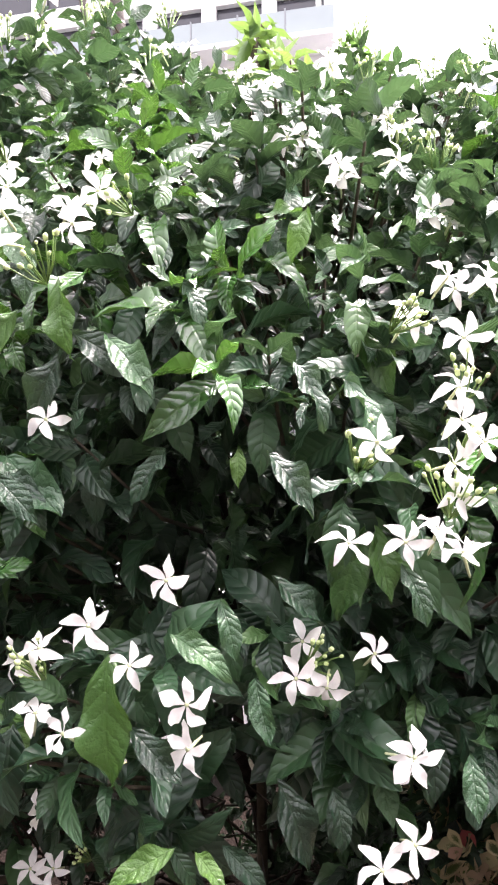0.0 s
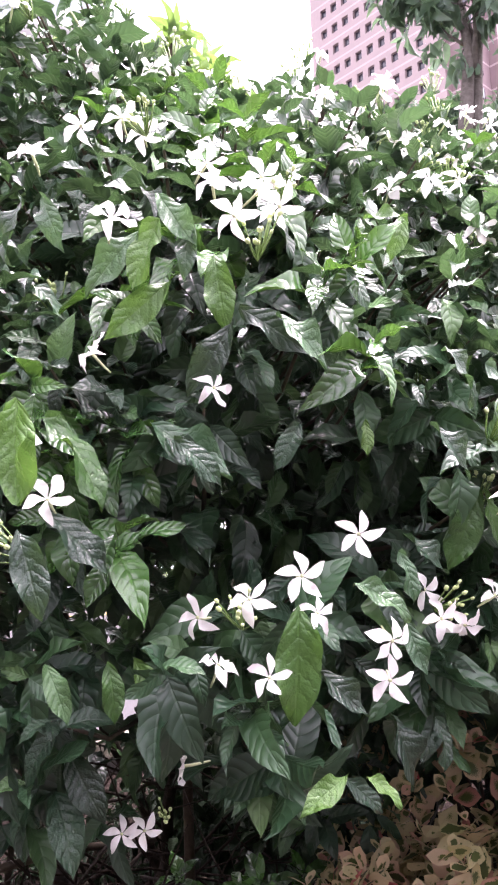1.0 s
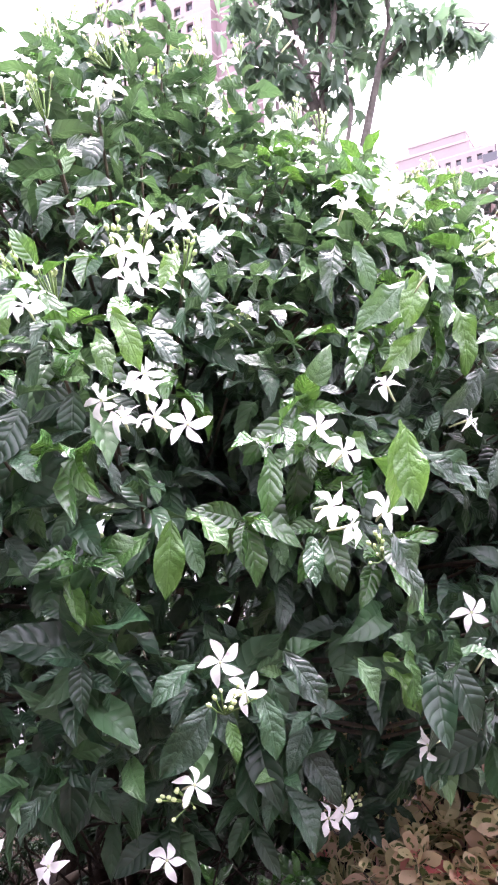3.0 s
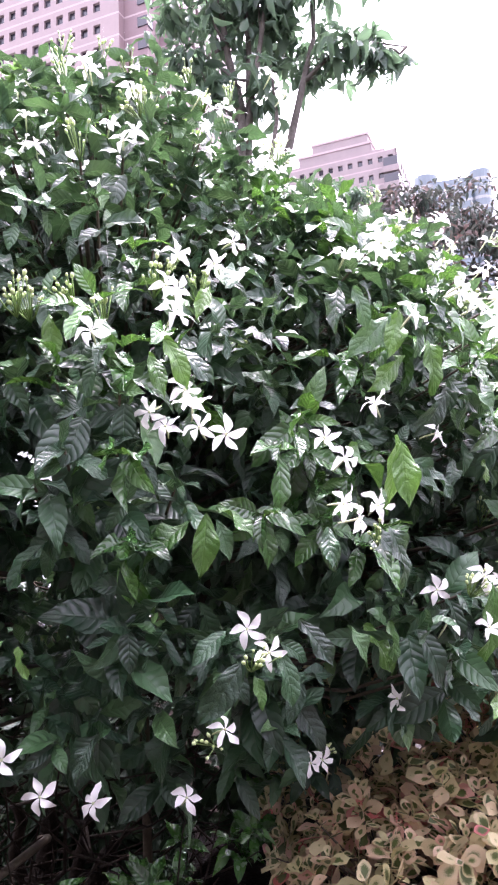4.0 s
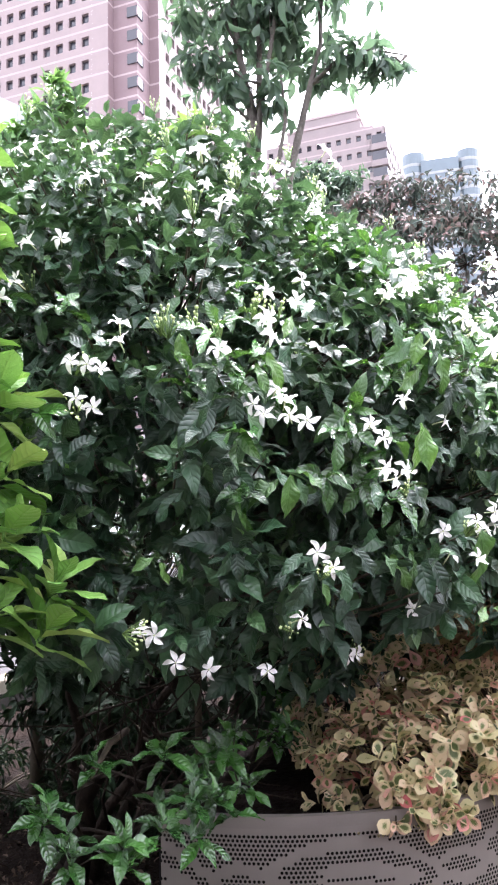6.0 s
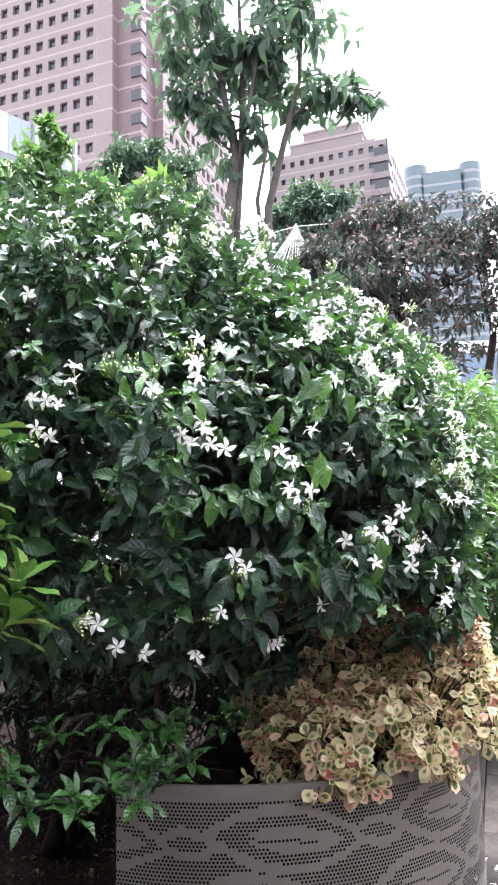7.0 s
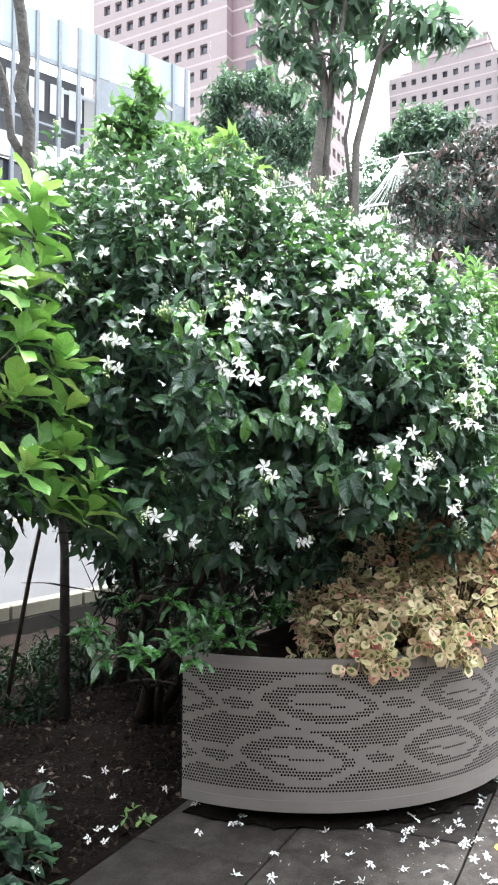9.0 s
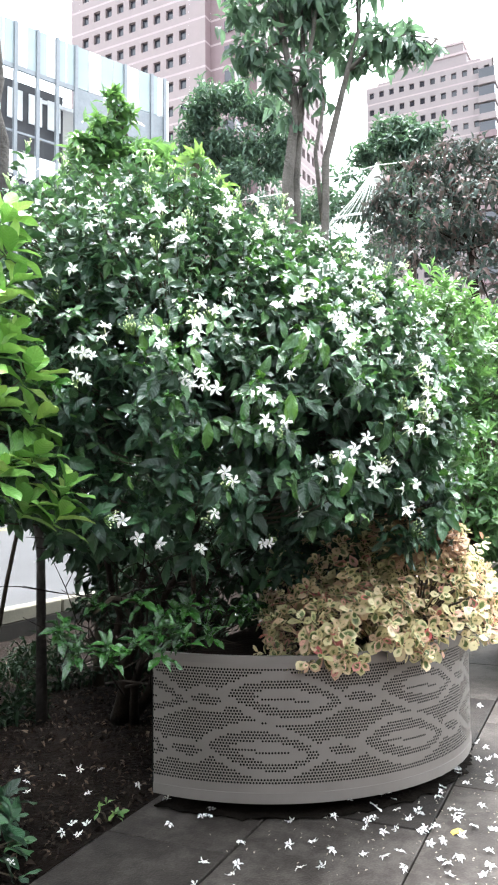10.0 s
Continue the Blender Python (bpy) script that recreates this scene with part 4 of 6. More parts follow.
FLOWERS_MIDDLE = [
    (-0.549, 0.991, 1.311), (0.048, 0.884, 1.33), (0.127, 0.893, 1.352), (-0.112, 0.862, 1.347), (-0.233, 0.899, 1.347), (0.057, 0.933, 1.361),
    (-0.193, 0.84, 1.366), (-0.143, 0.821, 1.387), (-0.123, 0.821, 1.397), (-0.073, 0.832, 1.427), (0.194, 0.788, 1.45), (0.144, 0.788, 1.459),
    (-0.468, 0.851, 1.451), (0.094, 0.789, 1.459), (0.173, 0.788, 1.47), (-0.387, 0.882, 1.473), (-0.488, 0.86, 1.471), (0.193, 0.787, 1.499),
    (0.192, 0.796, 1.529), (0.221, 0.796, 1.549), (0.122, 0.787, 1.548),
]
FLOWERS_BREAST = [
    (-0.418, 0.911, 1.542), (0.201, 0.796, 1.569), (-0.6, 0.96, 1.57), (-0.449, 0.92, 1.571), (-0.63, 0.98, 1.58), (-0.208, 0.894, 1.594),
    (0.2, 0.795, 1.599), (-0.64, 1.04, 1.59), (0.27, 0.805, 1.599), (0.18, 0.795, 1.609), (-0.64, 0.98, 1.61), (-0.66, 1.05, 1.61),
    (-0.9, 1.26, 1.61), (-0.339, 0.912, 1.633), (-0.92, 1.29, 1.63), (-0.62, 1.02, 1.64), (0.209, 0.805, 1.649), (0.159, 0.805, 1.668),
    (-0.88, 1.26, 1.69), (0.197, 0.804, 1.709), (0.237, 0.814, 1.709),
]
FLOWERS_HIGH = [
    (-0.9, 1.28, 1.7), (-0.92, 1.31, 1.71), (-0.85, 1.24, 1.75), (-0.88, 1.26, 1.69), (-0.84, 1.25, 1.79), (-0.23, 0.812, 1.813),
    (-0.23, 0.792, 1.783), (-0.219, 0.758, 1.733), (-0.159, 0.792, 1.764), (0.112, 0.942, 1.899), (-0.325, 0.841, 1.757), (0.232, 1.015, 1.874),
    (0.261, 1.036, 1.865), (0.243, 0.964, 1.753), (-0.64, 1.03, 1.79), (-0.6, 1.055, 1.8), (-0.65, 1, 1.74), (-0.151, 0.866, 1.834),
    (-0.17, 0.822, 1.794), (0.312, 1.005, 1.794), (0.472, 1.044, 1.842), (0.415, 0.97, 1.681), (0.621, 1.059, 1.65), (0.354, 0.924, 1.752), (-0.75, 1.05, 1.71),
]
FLOWERS_UPPER = [
    (-0.402, 0.899, 1.851), (-0.352, 0.869, 1.871), (-0.303, 0.904, 1.907), (-0.175, 0.985, 1.935), (0.056, 1.04, 1.989), (0.078, 1.074, 2.009),
    (0.126, 1.079, 1.95), (-0.575, 1.085, 1.871), (-0.57, 1.005, 1.83), (-0.457, 1.087, 1.921), (-0.273, 0.935, 1.908), (0.187, 0.988, 1.927),
    (0.214, 1.117, 2.041), (-0.94, 1.45, 2), (-0.88, 1.415, 2.01), (-0.99, 1.41, 1.89), (-1.02, 1.42, 1.85), (-0.443, 1.097, 1.926),
]
FLOWERS_CROWN = [
    (0.196, 1.196, 2.111), (0.261, 1.251, 2.132), (0.137, 1.267, 2.17), (0.206, 1.149, 2.081), (0.258, 1.172, 2.061), (0.482, 1.159, 2.19),
    (0.603, 1.22, 2.17), (0.473, 1.279, 2.24), (-0.335, 1.099, 2.279), (-0.285, 1.112, 2.265), (-0.418, 1.204, 2.253), (-0.329, 1.246, 2.285),
    (-0.755, 1.69, 2.34), (-0.67, 1.39, 2.21), (-0.66, 1.19, 2.2), (-0.624, 1.125, 2.145), (-0.66, 1.585, 2.27), (-0.695, 1.155, 2.18),
]
ALL_WHITE = FLOWERS_LOW + FLOWERS_MIDDLE + FLOWERS_BREAST + FLOWERS_HIGH + FLOWERS_UPPER + FLOWERS_CROWN


WHITE = []
for p in ALL_WHITE:
    if outside(p) < 0.12 and all((Vector(p) - Vector(q)).length > 0.027 for q in WHITE):
        WHITE.append(p)


def facing(p, rng, up=0.35, loose=0.35):
    out = Vector((p[0] - CX, p[1] - CY, 0))
    out = out.normalized() if out.length > 0.05 else Vector((0, -1, 0))
    d = out + Vector((0, 0, up + max(0, p[2] - 1.9) * 0.7)) + Vector(rng.normal(0, loose, 3))
    return d.normalized()


def bloom(p, d, rng, mesh=None):
    q = d.to_track_quat("Z", "Y").to_matrix().to_4x4()
    m = Matrix.Translation(p) @ q @ Matrix.Rotation(rng.uniform(0, 6.28), 4, "Z")
    return m


rng = np.random.default_rng(23)
for i, p in enumerate(WHITE):
    tube, petals = LOOSE[i % 7]
    one = part("flower", tube, bush, m=bloom(p, facing(p, rng), rng))
    for me in petals:
        part("petal", me, one)
far_tips = np.flatnonzero((tips[:, 1] < 2.7) & (depth < 0.05) & ((tips[:, 2] > 2.05) | (tips[:, 0] > 0.4)))
for i in rng.permutation(far_tips)[:130]:
    for _ in range(rng.integers(1, 3)):
        p = tips[i] + axes[i] * 0.03 + rng.normal(0, 0.018, 3)
        part("flower", FLOWERS[int(i) % 5], bush, m=bloom(p, facing(p, rng, 0.5), rng))


def flower_head_mesh(seed):
    """A loose head of green stalks that end in pale buds."""
    r = np.random.default_rng(seed)
    paths, radii, verts, faces, idx = [], [], [], [], []
    for k in range(r.integers(8, 14)):
        a, o = r.uniform(0, 6.28), r.uniform(0.1, 0.75)
        d = Vector((math.cos(a) * math.sin(o), math.sin(a) * math.sin(o), math.cos(o)))
        ln = r.uniform(0.028, 0.055)
        tip = d * ln + Vector((0, 0, 0.006))
        paths.append([Vector((0, 0, 0)), d * ln * 0.5 + Vector((0, 0, -0.002)), tip])
        radii.append([0.0013, 0.0010, 0.0011])
        rr = r.uniform(0.0022, 0.0038)
        b = len(verts)
        bm = bmesh.new()
        bmesh.ops.create_icosphere(bm, subdivisions=1, radius=rr, matrix=Matrix.Translation(tip + d * rr) @ d.to_track_quat("Z", "Y").to_matrix().to_4x4() @ Matrix.Diagonal((1, 1, 1.5, 1)))
        bm.verts.index_update()
        verts += [v.co.copy() for v in bm.verts]
        faces += [tuple(b + v.index for v in f.verts) for f in bm.faces]
        idx += [1] * len(bm.faces)
        bm.free()
    tv, tf = tube_data(paths, radii, 4)
    b = len(verts)
    verts += tv
    faces += [tuple(b + i for i in f) for f in tf]
    idx += [0] * len(tf)
    return mesh_of("flower_head", verts, faces, [M_GREEN_STEM, M_BUD], idx, smooth=True)


BUDS = [flower_head_mesh(70 + k) for k in range(6)]
count = 0
for i, p in enumerate(WHITE):
    if i % 5 == 0:
        d = facing(p, rng, 0.6)
        part("flower_head", BUDS[i % 6], bush, m=bloom(Vector(p) - d * 0.04 + Vector(rng.normal(0, 0.015, 3)), d, rng) @ Matrix.Scale(0.82, 4))
for i in range(0, len(tips), 47):
    d = (Vector(axes[i]) + Vector((0, 0, 0.4))).normalized()
    part("flower_head", BUDS[(i // 47) % 6], bush, m=bloom(tips[i], d, rng))

for k, i in enumerate(range(len(tips) - high_n, len(tips), 4)):
    d = (Vector(axes[i]) * 0.5 + Vector((0, 0, 1.0))).normalized()
    part("flower_head", BUDS[k % 6], bush, m=bloom(Vector(tips[i]) + d * 0.01, d, rng))
for k in range(5):
    p = Vector((-0.78 + 0.034 * k, 1.20 - 0.029 * k, 1.75 + 0.05 * ((k * 7) % 5) / 5)) + Vector(rng.normal(0, 0.018, 3))
    part("flower_head", BUDS[k % 6], bush, m=bloom(p, facing(p, rng, 0.9), rng))

def rosettes(tips_, ax, rng, count, length, ratio):
    """Leaves in whorls that open like a cup and arch outwards."""
    spots_, ways_, ups_, lens_ = [], [], [], []
    for p, d in zip(tips_, ax):
        x = unit(np.cross(d, rng.normal(0, 1, 3)))
        y = np.cross(d, x)
        for k in range(count):
            a = 2.4 * k + rng.normal(0, 0.2)
            out = x * math.cos(a) + y * math.sin(a)
            open_ = 0.35 + 0.98 * k / (count - 1) + rng.normal(0, 0.12)
            ways_.append(unit(d * math.cos(open_) + out * math.sin(open_) - np.array([0, 0, 0.12])))
            ups_.append(unit(d + np.array([0, 0, 0.5]) + rng.normal(0, 0.2, 3)))
            spots_.append(p - d * 0.006 * k)
            lens_.append(length * (0.62 + 0.38 * min(1.0, k / 3)) * rng.uniform(0.85, 1.15))
    lens_ = np.array(lens_)
    return np.array(spots_), np.array(ways_), np.array(ups_), lens_, lens_ * ratio * rng.uniform(0.9, 1.1, len(lens_))


# low leafy shoots on the stems
LOW_SHOOTS = [(-0.84, 1.45, 0.80, 4), (-0.78, 1.40, 0.75, 3), (-0.57, 1.39, 0.79, 4), (-0.60, 1.42, 0.72, 3), (-0.42, 1.45, 0.75, 4), (-0.35, 1.50, 0.80, 2), (-0.15, 1.58, 0.74, 2), (0.0, 1.70, 0.78, 3), (0.12, 1.78, 0.76, 2), (0.28, 1.85, 0.80, 2)]
lt, la = [], []
for x, y, z, n in LOW_SHOOTS:
    for _ in range(n):
        lt.append(np.array([x, y, z]) + rng.normal(0, 1, 3) * np.array([0.045, 0.045, 0.03]))
        la.append(unit(np.array([-0.25, -0.45, 1.0]) + rng.normal(0, 0.25, 3)))
part("low_foliage", leaf_cloud("low_foliage", JASMINE, *rosettes(np.array(lt), np.array(la), rng, 7, 0.074, 0.205), M_LEAF_FRESH), bush, "fresh green leafy shoots low on the bush", "stuff")
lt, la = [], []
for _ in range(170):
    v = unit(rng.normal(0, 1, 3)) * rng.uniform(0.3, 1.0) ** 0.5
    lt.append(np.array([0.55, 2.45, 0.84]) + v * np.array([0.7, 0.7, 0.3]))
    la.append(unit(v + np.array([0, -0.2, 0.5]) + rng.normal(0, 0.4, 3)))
# inner leaves take M_UNDER, so their shade is painted in
part("shaded_foliage", leaf_cloud("shaded_foliage", JASMINE, *shoots(np.array(lt), np.array(la), rng, 3, 0.085, 0.2, 0.3, splay=1.2), M_UNDER), bush, "leaves inside the bush, coloured dark for shade", "stuff")
lt, la = [], []
for _ in range(150):
    lt.append(np.array([rng.uniform(0.1, 1.25), rng.uniform(1.55, 2.1), rng.uniform(0.9, 1.1)]))
    la.append(unit(np.array([-0.2, -0.6, 0.3]) + rng.normal(0, 0.45, 3)))
for _ in range(70):
    lt.append(np.array([rng.uniform(-0.75, -0.05), rng.uniform(1.3, 2.3), rng.uniform(1.0, 1.4)]))
    la.append(unit(np.array([-0.2, -0.6, 0.3]) + rng.normal(0, 0.45, 3)))
part("hanging_foliage", leaf_cloud("hanging_foliage", JASMINE, *shoots(np.array(lt), np.array(la), rng, 3, 0.088, 0.2, 0.6, splay=1.2), M_LEAF), bush, "dark leaves hanging over the shrubs in the planter", "stuff")
pts = [Vector((0.05, 2.7, 0.55)), Vector((-0.3, 2.0, 0.78)), Vector((-0.62, 1.62, 0.86)), Vector((-0.75, 1.5, 0.83))]
part("low_branch", tube_mesh("low_branch", [pts, [Vector((0.1, 2.5, 0.4)), Vector((-0.2, 1.9, 0.6)), Vector((-0.45, 1.5, 0.72))]], [[0.012, 0.01, 0.008, 0.005], [0.012, 0.009, 0.005]], M_TWIG, 6), bush, "bare arching branch")

br_p, br_r = [], []
for k in range(26):
    root = Vector((rng.uniform(-0.15, 0.45), rng.uniform(2.2, 2.9), rng.uniform(0.25, 0.75)))
    end = Vector((rng.uniform(-0.85, 0.35), rng.uniform(1.35, 2.1), rng.uniform(0.62, 1.1)))
    pts, rad = crooked(root, end, rng.uniform(0.004, 0.008), 0.0015, 6, 0.035, rng)
    br_p.append(pts)
    br_r.append(rad)
    for j in (3, 4, 5):
        br_p.append(crooked(pts[j], pts[j] + Vector((rng.normal(0, 0.14), rng.normal(-0.04, 0.12), rng.uniform(0.02, 0.25))), 0.003, 0.0012, 3, 0.012, rng)[0])
        br_r.append([0.003, 0.0025, 0.002, 0.0012])
part("bare_twig_frame", tube_mesh("bare_twig_frame", br_p, br_r, M_BARK, 5), bush, "bare brown twigs under the crown", "stuff")

# ---- variegated shrubs in the planter ----
ROUND_LEAF = leaf_shapes(5, 4, 6, widest=0.62, tip=0.0, fold=0.12, bend=0.12, ripple=0.03, seed=8)


def leaves_apart(ob, data, shapes, ratio, mat, one_mat, single):
    """The outermost leaves towards the pavement one by one, the rest as one cloud."""
    order = np.argsort(-(data[0] @ np.array([-0.55, -0.75, 0.25])))
    rest_ = order[single:]
    part("foliage", leaf_cloud("foliage", shapes, *[d[rest_] for d in data], mat), ob, "", "stuff")
    if single:
        meshes = [mesh_of("leaf", f * np.array([ratio, 1, 1]), [tuple(map(int, q)) for q in shapes[1]], one_mat, uvs=shapes[2], smooth=True) for f in shapes[0]]
        for k, i in enumerate(order[:single]):
            part("leaf", meshes[k % len(meshes)], ob, m=leaf_pose(data[0][i], data[1][i], data[2][i], data[3][i]))


def clump(name, label, category, centre, radius, height, n, rng, shapes, mat, length, ratio, pairs, droop, group="", splay=0.9, lift=0.6, single=0, one_mat=None):
    """A low rounded shrub: leafy shoots over a mound, twigs inside."""
    ob = thing(name, label, category, group, at=centre)
    a = rng.uniform(0, 2 * math.pi, n)
    el = np.arcsin(rng.uniform(-0.25, 1.0, n))
    k = rng.uniform(0.72, 1.05, n)
    d = np.stack([np.cos(a) * np.cos(el), np.sin(a) * np.cos(el), np.sin(el)], -1)
    tips_ = d * np.stack([k * radius, k * radius, k * height], -1)
    ax = unit(d + np.array([0, 0, 0.35]) + rng.normal(0, 0.3, d.shape))
    data = shoots(tips_, ax, rng, pairs, length, ratio, droop, spacing=length * (0.28 if droop > 0.2 else 0.15), splay=splay, lift=lift)
    leaves_apart(ob, data, shapes, ratio, mat, one_mat, single)
    paths = [[Vector((0, 0, -0.05)), Vector(t) * 0.55, Vector(t)] for t in tips_[::3]]
    part("twig_frame", tube_mesh("twig_frame", paths, [[0.006, 0.004, 0.002]] * len(paths), M_TWIG, 4), ob, "", "stuff")
    return ob


rng = np.random.default_rng(31)
for c, r, h, n in [((0.24, 1.42, 0.64), 0.27, 0.22, 100), ((0.42, 1.38, 0.66), 0.34, 0.28, 150), ((0.78, 1.38, 0.68), 0.38, 0.38, 180), ((1.12, 1.60, 0.70), 0.40, 0.46, 180), ((0.65, 1.75, 0.72), 0.42, 0.45, 120)]:
    clump("variegated_shrub", "low shrub with rounded cream, green and pink leaves in the planter", "shrub", c, r, h, n, rng, ROUND_LEAF, M_VARIEGATED, 0.056, 0.33, 4, 0.22, "shrubs in the planter", splay=1.35, lift=0.1, single=130, one_mat=M_VARIEGATED_ONE)
clump("copper_shrub", "small shrub with rusty orange-brown leaves in the planter", "shrub", (0.72, 1.27, 1.0), 0.17, 0.17, 130, rng, ROUND_LEAF, M_RUST, 0.042, 0.24, 4, 0.3)

# ---- lime-leaved shrub and its neighbours in the bed ----
BROAD = leaf_shapes(8, 4, 6, widest=0.60, tip=0.18, fold=0.14, bend=0.2, ripple=0.05, seed=12)


def lime_shrub():
    rng = np.random.default_rng(37)
    foot = np.array([-1.48, 1.64, 0.0])
    ob = thing("lime_shrub", "upright shrub with whorls of broad glossy lime green leaves", "shrub", at=tuple(foot))
    n = 36
    a, z = rng.uniform(0, 2 * math.pi, n), rng.uniform(1.34, 2.3, n)
    r = 0.44 * np.sqrt(np.clip(1 - ((z - 1.6) / 0.95) ** 2, 0.05, 1)) * rng.uniform(0.25, 1.0, n) ** 0.5
    t = np.stack([r * np.cos(a), r * np.sin(a), z], -1)
    edge = np.array([(-1.08, 1.43, 2.05), (-1.08, 1.43, 1.77), (-1.03, 1.40, 1.64), (-1.00, 1.40, 1.50), (-1.07, 1.42, 1.37), (-1.00, 1.39, 1.38), (-0.94, 1.36, 1.18),
                     (-0.92, 1.35, 1.27), (-1.04, 1.40, 1.21), (-1.10, 1.43, 2.16), (-1.08, 1.43, 1.94), (-1.14, 1.40, 1.86), (-1.15, 1.38, 1.70), (-1.16, 1.38, 1.54), (-1.14, 1.36, 1.32)]) - foot
    t = np.concatenate([t, edge])
    n = len(t)
    a = np.arctan2(t[:, 1], t[:, 0])
    ax = unit(np.stack([np.cos(a), np.sin(a), np.full(n, 1.7)], -1) + np.array([0.05, -0.25, 0]) + rng.normal(0, 0.18, (n, 3)))
    leaves_apart(ob, rosettes(t, ax, rng, 9, 0.128, 0.265), BROAD, 0.265, M_LIME, M_LIME_ONE, 260)
    paths, radii = [], []
    for k in range(7):
        p, q = crooked((rng.normal(0, 0.05), rng.normal(0, 0.05), -0.03), (rng.normal(0, 0.3), rng.normal(0, 0.3), 1.5), 0.014, 0.006, 6, 0.03, rng)
        paths.append(p)
        radii.append(q)
    for i in np.flatnonzero(t[:, 2] > 1.5)[::2]:
        paths.append([Vector((t[i][0] * 0.3, t[i][1] * 0.3, t[i][2] - 0.3)), Vector(t[i])])
        radii.append([0.004, 0.002])
    part("twig_frame", tube_mesh("twig_frame", paths, radii, M_TWIG, 5), ob, "thin brown stems", "stuff")


lime_shrub()
rng = np.random.default_rng(41)
for c, r, h, n, ln in [((-1.12, 1.78, 0.0), 0.26, 0.24, 26, 0.12), ((-1.32, 1.62, 0.0), 0.22, 0.2, 20, 0.12), ((-0.95, 2.05, 0.0), 0.13, 0.16, 9, 0.10)]:
    clump("ground_plant", "low dark green broad-leaved plant on the soil", "plant", c, r, h, n, rng, BROAD, M_LEAF, ln, 0.2, 3, 0.5, "plants on the soil")
# M_UNDER paints the bed's shade into both plant groups below
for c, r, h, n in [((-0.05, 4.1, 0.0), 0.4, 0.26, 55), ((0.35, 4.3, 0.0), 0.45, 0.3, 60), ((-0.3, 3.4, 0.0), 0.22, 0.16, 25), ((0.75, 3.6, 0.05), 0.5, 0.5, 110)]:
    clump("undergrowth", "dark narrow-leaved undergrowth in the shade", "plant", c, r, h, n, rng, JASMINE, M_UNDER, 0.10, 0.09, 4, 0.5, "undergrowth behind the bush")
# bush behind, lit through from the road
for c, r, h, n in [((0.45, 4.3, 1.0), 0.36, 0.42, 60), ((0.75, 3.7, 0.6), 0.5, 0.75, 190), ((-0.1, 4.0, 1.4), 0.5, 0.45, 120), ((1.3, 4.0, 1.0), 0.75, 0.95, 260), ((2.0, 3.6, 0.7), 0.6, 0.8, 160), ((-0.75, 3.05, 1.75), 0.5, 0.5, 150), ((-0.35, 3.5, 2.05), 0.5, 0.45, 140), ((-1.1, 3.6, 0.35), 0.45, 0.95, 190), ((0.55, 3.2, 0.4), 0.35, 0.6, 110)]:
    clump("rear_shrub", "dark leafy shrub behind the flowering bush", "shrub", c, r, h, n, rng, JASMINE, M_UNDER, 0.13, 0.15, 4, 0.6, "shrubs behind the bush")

clump("seedling", "small pale yellow-green seedling at the edge of the paving", "plant", tuple(flat_at(-0.21, -0.07, 0.0)), 0.05, 0.06, 5, rng, BROAD, M_YOUNG, 0.042, 0.22, 2, 0.1)
stake = thing("plant_stake", "thin dark wooden stake leaning in the bed", "stake", at=(-0.42, 3.62, 0))
part("rod", tube_mesh("rod", [[(0, 0, -0.05), (0.09, -0.13, 0.75), (0.2, -0.3, 1.6)]], [[0.014, 0.013, 0.011]], M_WOOD, 7), stake)


